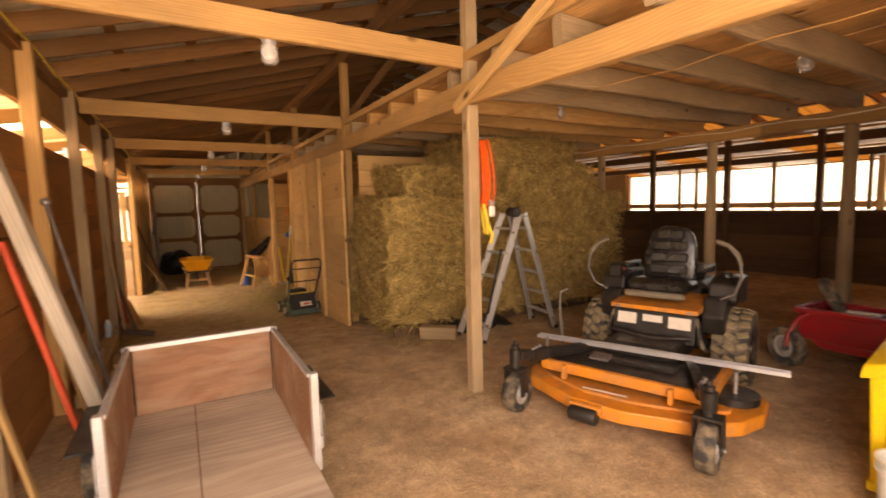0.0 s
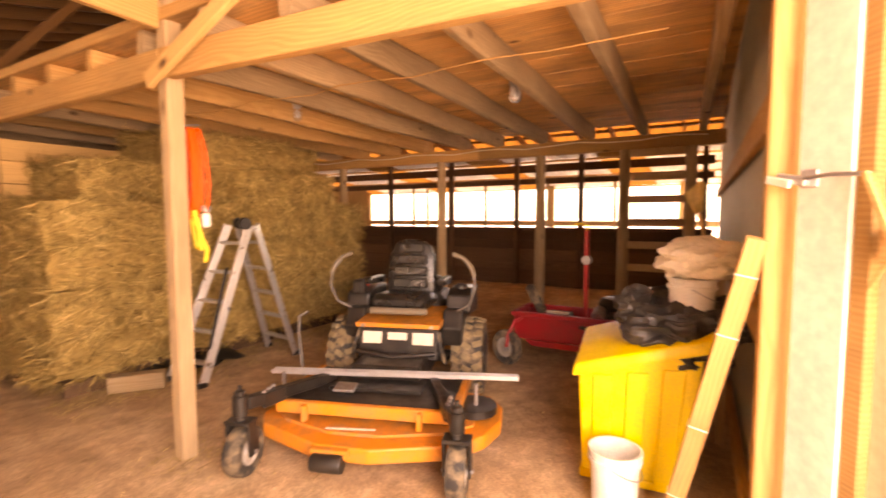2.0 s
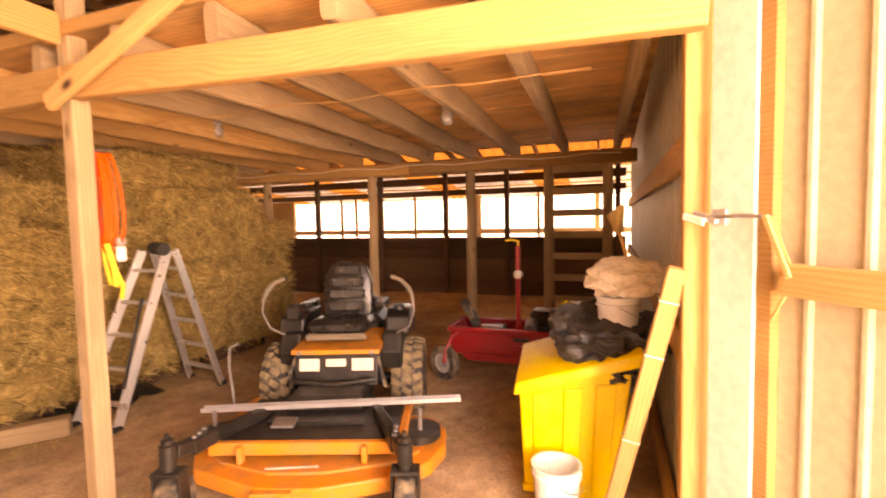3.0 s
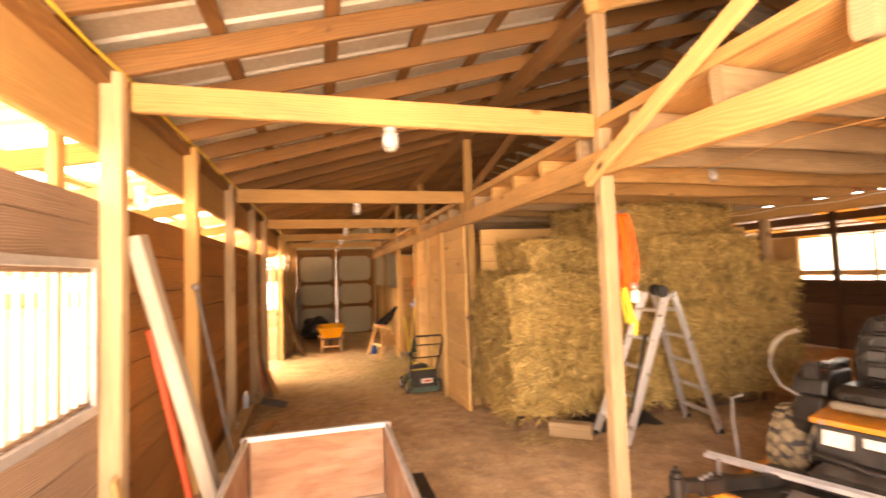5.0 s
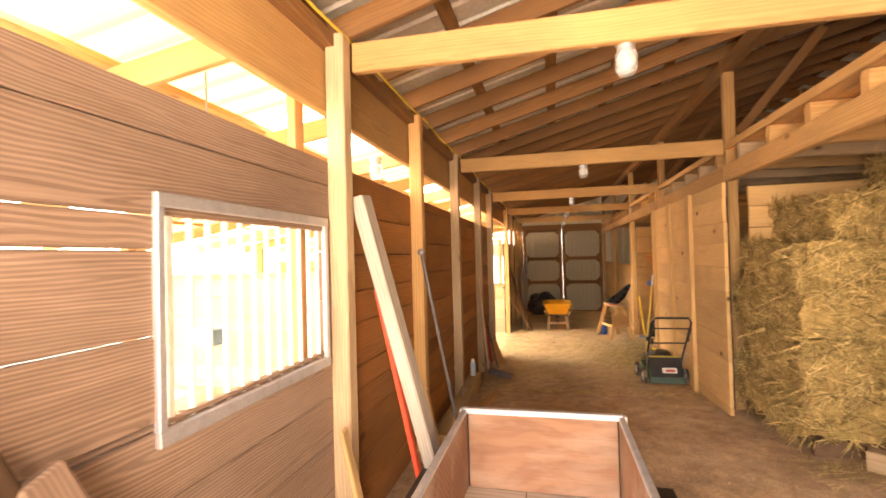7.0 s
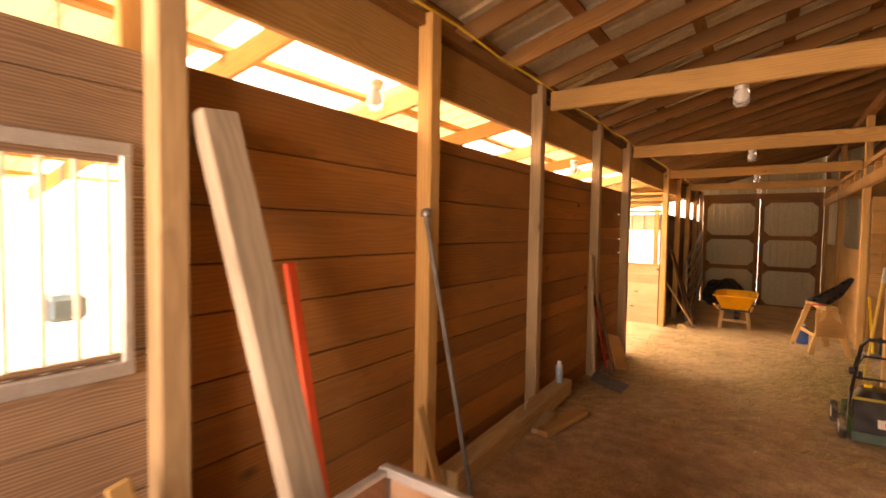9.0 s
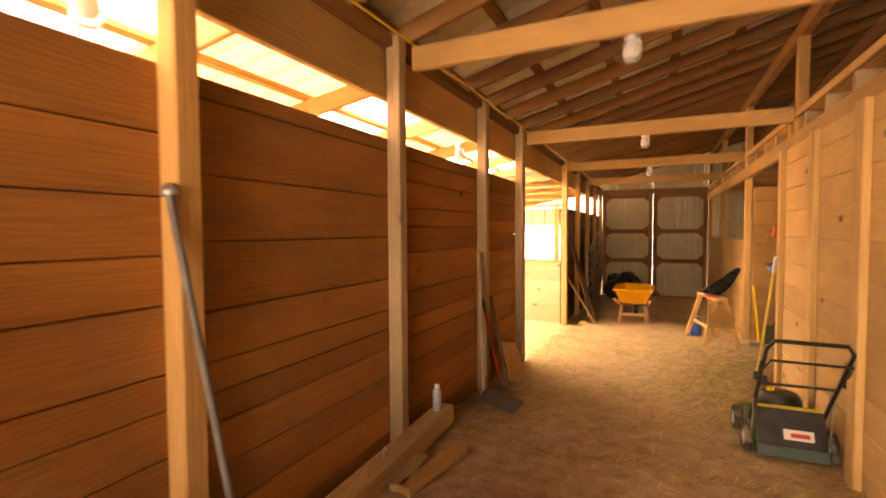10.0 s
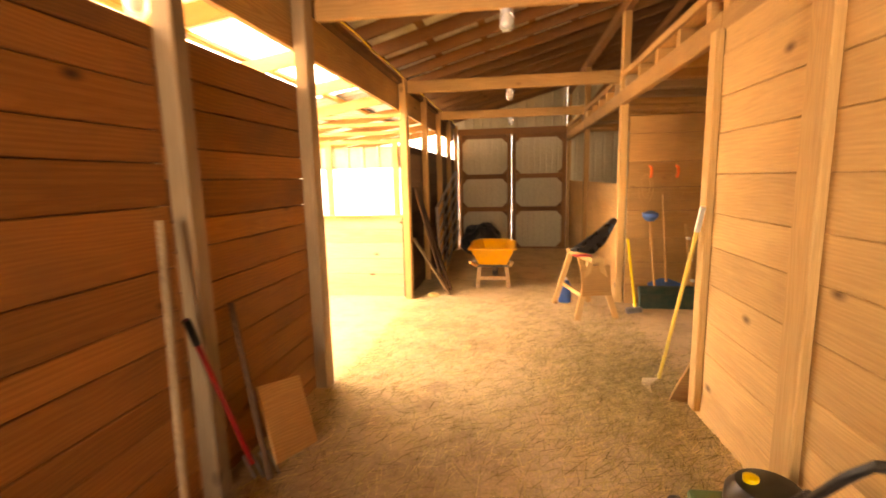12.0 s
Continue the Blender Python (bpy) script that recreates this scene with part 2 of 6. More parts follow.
PLY_FLOOR = wood("worn_plywood", (0.54, 0.45, 0.36), (0.44, 0.34, 0.26), 0.1, knots=0.0, stain=0.6, stain_colour=(0.24, 0.18, 0.14), ring=0.35)
BEAM_NEW = wood("cut_timber", (0.66, 0.46, 0.23), (0.55, 0.35, 0.16), 0.15, knots=0.2, stain=0.2)
EARTH = dirt_floor()
HAY = hay_mat("pressed_hay", (0.72, 0.50, 0.205), (0.30, 0.185, 0.065))
HAY_STALK = hay_mat("hay_stalk", (0.82, 0.61, 0.30), (0.54, 0.37, 0.15), True)
STRAW = hay_mat("loose_straw", (0.84, 0.68, 0.37), (0.54, 0.39, 0.18), True)
ROOF_METAL = plain("galvanised_roof", (0.60, 0.57, 0.49), 0.45, 0.35, (0.35, 0.27, 0.18), 0.35, 2.5, 0.05)
WALL_METAL = plain("tan_wall_metal", (0.50, 0.44, 0.30), 0.68, 0.0, (0.40, 0.33, 0.21), 0.15, 2.0, 0.04)
GALV = plain("galvanised_steel", (0.62, 0.63, 0.64), 0.38, 0.7, (0.3, 0.25, 0.2), 0.25, 12)
STEEL = plain("bare_steel", (0.42, 0.42, 0.43), 0.4, 0.85, (0.18, 0.09, 0.04), 0.45, 14)
DULL_STEEL = plain("dull_grey_steel", (0.17, 0.16, 0.15), 0.6, 0.3, (0.14, 0.10, 0.07), 0.5, 12)
ALU = plain("ladder_aluminium", (0.72, 0.72, 0.72), 0.36, 0.75, (0.4, 0.36, 0.3), 0.25, 10)
WHITE_PAINT = plain("white_painted_trim", (0.80, 0.77, 0.66), 0.5, 0, (0.62, 0.54, 0.4), 0.12, 2)
ORANGE = plain("orange_enamel", (0.74, 0.25, 0.025), 0.5, 0, (0.34, 0.19, 0.09), 0.7, 9)
ORANGE_WORN = plain("worn_orange_enamel", (0.62, 0.22, 0.03), 0.55, 0, (0.32, 0.19, 0.10), 0.75, 12)
ORANGE_PLASTIC = plain("orange_plastic", (0.9, 0.16, 0.02), 0.45, 0, (0.4, 0.1, 0.03), 0.2, 10)
RED = plain("red_enamel", (0.38, 0.013, 0.015), 0.4, 0, (0.15, 0.04, 0.03), 0.4, 9)
RED_HANDLE = plain("red_handle_paint", (0.85, 0.10, 0.04), 0.45, 0, (0.35, 0.1, 0.05), 0.25, 9)
BLACK = plain("black_paint", (0.014, 0.013, 0.012), 0.38, 0, (0.16, 0.11, 0.07), 0.14, 9)
VINYL = plain("black_vinyl", (0.012, 0.011, 0.010), 0.28, 0, (0.06, 0.045, 0.03), 0.12, 8)
RUBBER = plain("tyre_rubber", (0.03, 0.028, 0.026), 0.8, 0, (0.38, 0.28, 0.17), 0.85, 11, 0.3)
RUBBER_DUST = plain("dusty_tyre_tread", (0.20, 0.155, 0.09), 0.9, 0, (0.36, 0.27, 0.16), 0.8, 18, 0.3)
YELLOW = plain("yellow_plastic", (0.90, 0.62, 0.02), 0.42, 0, (0.45, 0.30, 0.08), 0.2, 6)
BARROW_YELLOW = plain("barrow_yellow", (0.82, 0.38, 0.02), 0.5, 0, (0.4, 0.22, 0.06), 0.35, 8)
WHITE_PLASTIC = plain("white_plastic", (0.80, 0.78, 0.72), 0.45, 0, (0.45, 0.36, 0.25), 0.3, 8)
CREAM = plain("cream_cloth", (0.86, 0.77, 0.60), 0.9, 0, (0.62, 0.50, 0.34), 0.25, 7, 0.3, 0.1)
TARP = plain("black_plastic_sheet", (0.025, 0.024, 0.023), 0.35, 0, (0.12, 0.1, 0.08), 0.4, 6, 0.15)
GREEN = plain("green_enamel", (0.035, 0.11, 0.022), 0.42, 0, (0.2, 0.14, 0.08), 0.35, 9)
BLUE = plain("blue_plastic", (0.03, 0.12, 0.42), 0.45, 0, (0.15, 0.13, 0.12), 0.3, 9)
DARK_GREEN = plain("dark_green_plastic", (0.02, 0.07, 0.05), 0.5, 0, (0.2, 0.16, 0.1), 0.35, 8)
GREY_STICKER = plain("pale_sticker", (0.78, 0.72, 0.62), 0.5, 0, (0.5, 0.4, 0.3), 0.35, 20, 0)
RED_STICKER = plain("red_sticker", (0.62, 0.05, 0.05), 0.5, 0, (0.3, 0.1, 0.08), 0.2, 20, 0)
GREY_BOARD_PLASTIC = plain("worn_beige_grip", (0.17, 0.14, 0.10), 0.6, 0, (0.2, 0.15, 0.1), 0.4, 14)
YELLOW_WORN = plain("worn_yellow_paint", (0.72, 0.50, 0.10), 0.6, 0, (0.45, 0.33, 0.16), 0.5, 10)
ROPE_Y = plain("yellow_rope", (0.82, 0.58, 0.06), 0.8, 0, (0.4, 0.3, 0.1), 0.3, 30)
CORD_O = plain("orange_cord", (0.80, 0.09, 0.008), 0.5, 0, (0.5, 0.15, 0.04), 0.15, 30)
MILKY = clear_panel_mat("milky_roof_panel", 0.996)
AMBER = clear_panel_mat("aged_fibreglass_panel", 0.985, (0.5, 0.38, 0.25), (0.50, 0.40, 0.27))
# tint carries the orange of the light that comes through
GLOW_STRIP = clear_panel_mat("orange_glow_strip", 0.985, (0.4, 0.25, 0.12), (0.30, 0.18, 0.075))
GREY_BOARD = wood("silvered_board", (0.50, 0.44, 0.36), (0.37, 0.32, 0.25), 0.15, knots=0.2, stain=0.4)
GLASS = glass_mat()
CONCRETE = plain("concrete_block", (0.40, 0.37, 0.33), 0.9, 0, (0.25, 0.19, 0.13), 0.5, 12, 0.4)
GRAVEL = plain("pale_yard_ground", (0.52, 0.45, 0.36), 0.95, 0, (0.38, 0.31, 0.22), 0.6, 0.6, 0.3)


# ---- builders ----
def part(name, bm, material, parent=None, label="", smooth=False, matrix=None):
    """Links a bmesh as one mesh object, under a thing or a part."""
    me = bpy.data.meshes.new(name)
    bm.to_mesh(me)
    bm.free()
    me.materials.append(material)
    if smooth:
        me.polygons.foreach_set("use_smooth", [True] * len(me.polygons))
        me.set_sharp_from_angle(angle=radians(38))
    ob = new(name, me)
    if matrix is not None:
        ob.matrix_basis = matrix
    if parent is not None:
        ob.parent = parent
    if label:
        ob["label"] = label
    return ob


def share(name, me, parent, matrix):
    ob = new(name, me)
    ob.matrix_basis = matrix
    if parent is not None:
        ob.parent = parent
    return ob


def thing(name, label, category, matrix=None, group="", kind=""):
    ob = new(name)
    ob.empty_display_size = 0.1
    if matrix is not None:
        ob.matrix_basis = matrix
    return tagged(ob, label, category, group, kind)


def boxm(bm, sx, sy, sz, m=None, bevel=0.0):
    """Adds a box of that size, centred on m."""
    geo = bmesh.ops.create_cube(bm, size=1.0, matrix=(m or Matrix()) @ Matrix.Diagonal((sx, sy, sz, 1)))
    if bevel:
        edges = {e for v in geo["verts"] for e in v.link_edges}
        bmesh.ops.bevel(bm, geom=list(edges), offset=bevel, segments=1, affect="EDGES", profile=0.5)


def box(sx, sy, sz, m=None, bevel=0.004):
    bm = bmesh.new()
    boxm(bm, sx, sy, sz, m, bevel)
    return bm


def spanbox(x0, x1, y0, y1, z0, z1, bevel=0.004):
    return box(x1 - x0, y1 - y0, z1 - z0, pose((x0 + x1) / 2, (y0 + y1) / 2, (z0 + z1) / 2), bevel)


def along(a, b, up=(0, 0, 1)):
    """A frame at the middle of a-b with local x along it and local z near up."""
    a, b = Vector(a), Vector(b)
    x = (b - a).normalized()
    y = Vector(up).cross(x)
    if y.length < 1e-4:
        y = Vector((0, 1, 0)).cross(x)
    y.normalize()
    z = x.cross(y)
    m = Matrix((x, y, z)).transposed().to_4x4()
    m.translation = (a + b) / 2
    return m, (b - a).length


def stick(name, a, b, w, h, material, parent=None, up=(0, 0, 1), label="", bevel=0.005):
    """A timber from a to b, w across and h deep towards up."""
    m, length = along(a, b, up)
    return part(name, box(length, w, h, None, bevel), material, parent, label, matrix=m)


def tubem(bm, pts, r, sides=8, closed=False, radii=None):
    """Adds a round tube through the points."""
    pts = [Vector(p) for p in pts]
    n = len(pts)
    rings = []
    prev = None
    for i, p in enumerate(pts):
        d = (pts[(i + 1) % n] - pts[i - 1]) if closed else (pts[min(i + 1, n - 1)] - pts[max(i - 1, 0)])
        d.normalize()
        if prev is None:
            u = d.orthogonal().normalized()
        else:
            u = prev - d * prev.dot(d)
            u.normalize()
        prev = u
        v = d.cross(u)
        rr = radii[i] if radii else r
        rings.append([bm.verts.new(p + (u * math.cos(2 * math.pi * k / sides) + v * math.sin(2 * math.pi * k / sides)) * rr) for k in range(sides)])
    for i in range(n if closed else n - 1):
        a, b = rings[i], rings[(i + 1) % n]
        for k in range(sides):
            bm.faces.new((a[k], a[(k + 1) % sides], b[(k + 1) % sides], b[k]))
    if not closed:
        bm.faces.new(rings[0][::-1])
        bm.faces.new(rings[-1])


def tube(pts, r, sides=8, closed=False, radii=None):
    bm = bmesh.new()
    tubem(bm, pts, r, sides, closed, radii)
    bmesh.ops.recalc_face_normals(bm, faces=bm.faces)
    return bm


def lathem(bm, profile, m=None, sides=24, cap=True):
    """Adds a turned shape round local z: profile of (radius, z)."""
    m = m or Matrix()
    rings = [[bm.verts.new(m @ Vector((r * math.cos(2 * math.pi * k / sides), r * math.sin(2 * math.pi * k / sides), z))) for k in range(sides)] for r, z in profile]
    for a, b in zip(rings, rings[1:]):
        for k in range(sides):
            bm.faces.new((a[k], a[(k + 1) % sides], b[(k + 1) % sides], b[k]))
    if cap:
        bm.faces.new(rings[0][::-1])
        bm.faces.new(rings[-1])


def lathe(profile, m=None, sides=24, cap=True):
    bm = bmesh.new()
    lathem(bm, profile, m, sides, cap)
    bmesh.ops.recalc_face_normals(bm, faces=bm.faces)
    return bm


def prism(outline, depth, m=None, bevel=0.0):
    """A flat outline in local x, y pushed up local z by depth."""
    bm = bmesh.new()
    vs = [bm.verts.new((x, y, 0)) for x, y in outline]
    f = bm.faces.new(vs)
    ext = bmesh.ops.extrude_face_region(bm, geom=[f])
    bmesh.ops.translate(bm, vec=(0, 0, depth), verts=[g for g in ext["geom"] if isinstance(g, bmesh.types.BMVert)])
    bmesh.ops.recalc_face_normals(bm, faces=bm.faces)
    if bevel:
        bmesh.ops.bevel(bm, geom=list(bm.edges), offset=bevel, segments=2, affect="EDGES", profile=0.5)
    if m is not None:
        bm.transform(m)
    return bm


def floor_z(x, y):
    """Height of the earth floor: level by the hay, falling gently to the far doors."""
    ys, zs = (-40.0, 0.0, 5.5, 9.8, 12.7, 18.9, 30.0), (-0.1, 0.2, 0.22, 0.0, -0.1, -0.3, -0.35)
    return float(np.interp(y, ys, zs))


# ---- ground and floor ----
def build_floor():
    bm = bmesh.new()
    nx, ny = 110, 190
    x0, x1, y0, y1 = -6.2, 9.6, 0.6, 19.0
    grid = []
    for j in range(ny + 1):
        row = []
        for i in range(nx + 1):
            x, y = x0 + (x1 - x0) * i / nx, y0 + (y1 - y0) * j / ny
            h = 0.018 * noise.noise((x * 1.3, y * 1.3, 0)) + 0.009 * noise.noise((x * 4, y * 4, 3)) + 0.005 * noise.noise((x * 11, y * 11, 5))
            row.append(bm.verts.new((x, y, floor_z(x, y) + h)))
        grid.append(row)
    for j in range(ny):
        for i in range(nx):
            bm.faces.new((grid[j][i], grid[j][i + 1], grid[j + 1][i + 1], grid[j + 1][i]))
    ob = part("floor", bm, EARTH, smooth=True)
    tagged(ob, "trodden brown earth floor with dust and scattered straw", "floor", kind="structure")
    gm = bmesh.new()
    s = 600
    vs = [gm.verts.new(p) for p in ((-s, -s, -0.45), (s, -s, -0.45), (s, s, -0.45), (-s, s, -0.45))]
    gm.faces.new(vs)
    tagged(part("ground", gm, GRAVEL), "pale dry yard ground round the barn", "ground", kind="structure")
    # ramp of earth before the open front, and yards on both sides
    for name, (a, b, c, d, z0, z1) in {"yard_front": (-6.2, 9.6, -14, 0.62, -0.3, 0.2), "yard_east": (9.7, 30, -5, 25, 0.1, 0.1), "yard_west": (-30, -6.2, -5, 25, 0.0, 0.0)}.items():
        ym = bmesh.new()
        ym.faces.new([ym.verts.new(p) for p in ((a, c, z0), (b, c, z0), (b, d, z1), (a, d, z1))])
        tagged(part(name, ym, GRAVEL), "pale dry yard ground outside the barn", "ground", kind="structure")


build_floor()

BENTS = (3.78, 6.82, 9.86, 12.86, 15.9, 18.8)


def roof_z(x):
    """Underside of the rafters."""
    return 3.80 + (x - 1.46) * 0.277 if x <= 3.6 else 4.393 - (x - 3.6) * 0.21


def structural(ob, label, category, group=""):
    return tagged(ob, label, category, group, "structure")


# ---- posts and beams ----
def west_posts():
    for y, w, mat in ((0.78, 0.10, PINE), (3.70, 0.10, PINE_OLD), (5.13, 0.10, PINE), (6.68, 0.095, PINE_OLD), (8.36, 0.10, PINE_OLD), (9.73, 0.14, PINE_OLD),
                      (12.84, 0.16, PINE_FRESH), (14.35, 0.11, PINE), (15.9, 0.13, PINE), (17.35, 0.11, PINE), (18.75, 0.13, PINE)):
        base = floor_z(-1.45, y) - 0.05
        o = stick("wall_post", (-1.445, y, base), (-1.445, y, 2.97), w, 0.10, mat, up=(1, 0, 0), bevel=0.008)
        structural(o, "square wooden post standing before the stall boards", "post", "posts along the stalls")


def east_posts():
    for y in BENTS:
        base = floor_z(1.46, y) - 0.05
        mat = PINE_OLD if y < 4 else PINE_FRESH if 12 < y < 13.5 else PINE
        o = stick("aisle_post", (1.465, y, base), (1.465, y, 3.64), 0.10, 0.10, mat, up=(1, 0, 0), bevel=0.01)
        structural(o, "tall square pine post carrying the loft beam", "post", "posts along the aisle")
    for x, y in ((5.8, 1.15), (5.8, 1.86), (5.8, 2.9), (5.8, 4.4), (5.8, 6.3), (5.8, 9.4), (5.8, 12.6)):
        m, length = along((x, y, floor_z(x, y) - 0.05), (x, y, 2.5), (1, 0, 0))
        bm = bmesh.new()
        lathem(bm, [(0.075, -length / 2), (0.07, -length / 4), (0.068, 0), (0.065, length / 4), (0.062, length / 2)], pose(0, 0, 0, 0, 90, 0), 14)
        o = part("round_post", bm, PINE_OLD, smooth=True, matrix=m)
        structural(o, "round weathered wooden post under the loft", "post", "round posts under the loft")


def long_beams():
    ends = [0.82, *BENTS]
    for a, b in zip(ends, ends[1:]):
        za, zb = (2.40 if a < 1 else 2.50), 2.50
        o = stick("loft_beam", (1.43, a, za + 0.085), (1.43, b, zb + 0.085), 0.07, 0.17, PINE, bevel=0.006)
        structural(o, "long pine beam under the loft floor", "beam")
        o = stick("loft_rim_board", (1.42, a, 2.86), (1.42, b, 2.86), 0.04, 0.07, PINE)
        structural(o, "narrow rim board along the loft edge", "board")
        o = stick("plate_beam", (1.465, a, 3.71), (1.465, b, 3.71), 0.09, 0.14, PINE_FRESH if a < 3.5 else RAFTER_SHADE_WOOD)
        structural(o, "roof plate beam on top of the aisle posts", "beam")
        o = stick("stall_beam", (-1.535, a, 2.735), (-1.535, b, 2.735), 0.05, 0.33, PINE, bevel=0.005)
        structural(o, "deep eave beam along the stalls", "beam")
        o = stick("stall_plate", (-1.50, a, 2.935), (-1.50, b, 2.935), 0.12, 0.07, RAFTER_SHADE_WOOD)
        structural(o, "wall plate under the rafters", "beam")
        o = stick("east_loft_beam", (5.8, a, 2.57), (5.8, b, 2.57), 0.13, 0.16, PINE, bevel=0.012)
        structural(o, "rough beam carrying the far side of the loft", "beam")
    for k, y in enumerate(BENTS[:-1]):
        bm = box(2.79, 0.05, 0.16, None, 0.006)
        o = part("crossbeam", bm, PINE, matrix=pose(0.005, y, 2.865, 0, 0.5 if k == 0 else 0, 0))
        structural(o, "pine tie beam across the aisle", "beam", "tie beams across the aisle")
    o = stick("sloping_beam", (1.34, 3.705, 3.67), (3.55, 3.705, 4.30), 0.045, 0.13, PINE_FRESH)
    structural(o, "pale pine beam rising from the post under the rafters", "beam")
    # braces
    o = stick("brace", (1.345, 3.80, 2.47), (1.345, 2.0, 3.22), 0.04, 0.09, PINE_FRESH)
    structural(o, "diagonal pine brace beside the post", "brace")
    for y in BENTS[1:-1]:
        o = stick("brace", (1.55, y, 3.0), (2.35, y, 4.0), 0.04, 0.09, RAFTER_SHADE_WOOD)
        structural(o, "diagonal roof brace over the loft", "brace")
        o = stick("loft_post", (3.6, y, 2.88), (3.6, y, 4.3), 0.1, 0.1, RAFTER_SHADE_WOOD, up=(1, 0, 0))
        structural(o, "post in the loft carrying the ridge", "post")


def loft():
    # joists, then the deck boards over them
    rnd = random.Random(4)
    y = 0.93
    while y < 18.7:
        skew = 0.12 if y < 4 else 0.03
        m, length = along((1.42, y, 2.73), (5.95, y + skew, 2.73))
        bm = bmesh.new()
        rag = random.Random(int(y * 100))
        rings = []
        for i in range(15):
            px, sag = -length / 2 + length * i / 14, 0.008 * math.sin(i * 0.9 + y)
            rings.append([bm.verts.new((px, (0.038 + rag.uniform(-0.004, 0.004)) * math.copysign(abs(math.cos(a)) ** 0.35, math.cos(a)), sag + (0.094 + rag.uniform(-0.005, 0.003)) * math.copysign(abs(math.sin(a)) ** 0.35, math.sin(a))))
                          for a in [2 * math.pi * (k + 0.5) / 12 for k in range(12)]])
        for p, q in zip(rings, rings[1:]):
            for k in range(12):
                bm.faces.new((p[k], q[k], q[(k + 1) % 12], p[(k + 1) % 12]))
        bm.faces.new(rings[0])
        bm.faces.new(rings[-1][::-1])
        o = part("joist", bm, PINE_OLD if rnd.random() < 0.5 else PINE, matrix=m, smooth=True)
        structural(o, "rough sawn joist under the loft floor", "joist", "joists under the loft")
        y += 0.615
    bm = bmesh.new()
    x = 1.42
    while x < 5.95:
        w = rnd.uniform(0.14, 0.22)
        yy = 0.84
        while yy < 18.8:
            ln = min(rnd.uniform(2.4, 3.6), 18.85 - yy)
            boxm(bm, w - 0.008, ln - 0.006, 0.025, pose(x + w / 2, yy + ln / 2, 2.845 + rnd.uniform(-0.004, 0.004), 0, rnd.uniform(-0.6, 0.6), 0))
            yy += ln
        x += w
    # local x of the grain lies along y
    bm.transform(pose(0, 0, 0, 0, 0, -90))
    o = part("ceiling", bm, DECK_WOOD, matrix=pose(0, 0, 0, 0, 0, 90))
    structural(o, "rough board loft floor seen from below", "ceiling")


def ribbed_sheet(length, width, pitch=0.23, rib=0.02):
    """A ribbed metal sheet: ribs run along local x, width along local y, centred."""
    prof = []
    y = -width / 2
    while y < width / 2 - 1e-6:
        for dy, dz in ((0, 0), (pitch * 0.40, 0), (pitch * 0.47, rib), (pitch * 0.56, rib), (pitch * 0.63, 0)):
            if y + dy < width / 2:
                prof.append((y + dy, dz))
        y += pitch
    prof.append((width / 2, 0))
    bm = bmesh.new()
    a = [bm.verts.new((-length / 2, py, pz)) for py, pz in prof]
    b = [bm.verts.new((length / 2, py, pz)) for py, pz in prof]
    for i in range(len(prof) - 1):
        bm.faces.new((a[i], b[i], b[i + 1], a[i + 1]))
    ext = bmesh.ops.extrude_face_region(bm, geom=list(bm.faces))
    bmesh.ops.translate(bm, vec=(0, 0, 0.003), verts=[g for g in ext["geom"] if isinstance(g, bmesh.types.BMVert)])
    bmesh.ops.recalc_face_normals(bm, faces=bm.faces)
    return bm


def roof():
    west = ((-1.75, roof_z(-1.75)), (3.6, roof_z(3.6)))
    east = ((3.6, roof_z(3.6)), (10.1, roof_z(10.1)))
    east_metal = ((3.6, roof_z(3.6)), (8.55, roof_z(8.55)))
    # rafters
    y = 0.75
    while y < 19:
        for (xa, za), (xb, zb) in (west, east):
            o = stick("rafter", (xa, y, za + 0.07), (xb, y, zb + 0.07), 0.04, 0.14, RAFTER_SHADE_WOOD, bevel=0.004)
            structural(o, "sawn rafter under the metal roof", "rafter", "rafters")
        y += 0.61
    # purlins laid flat over the rafters
    for (xa, za), (xb, zb) in (west, east):
        n = int(abs(xb - xa) / 0.62)
        for i in range(n + 1):
            f = (i + 0.25) / (n + 0.5)
            x, z = xa + (xb - xa) * f, za + (zb - za) * f + 0.165
            o = stick("purlin", (x, 0.3, z), (x, 19.3, z), 0.09, 0.035, RAFTER_SHADE_WOOD, up=(-(zb - za), 0, xb - xa))
            structural(o, "purlin board across the rafters", "purlin", "purlins")
    for name, ((xa, za), (xb, zb)) in (("roof_west", west), ("roof_east", east_metal)):
        m, length = along((xa, 9.8, za + 0.2), (xb, 9.8, zb + 0.2))
        o = part(name, ribbed_sheet(length + 0.1, 19.2), ROOF_METAL, matrix=m)
        structural(o, "ribbed metal roof sheet with bare underside", "roof")
    # strip added at the eave to make bright slits over the far loft beam
    m, length = along((8.6, 9.8, roof_z(8.6) + 0.2), (10.1, 9.8, roof_z(10.1) + 0.2))
    structural(part("roof_eave", ribbed_sheet(length, 19.2), GLOW_STRIP, matrix=m), "added translucent strip passing orange light along the eave", "roof")


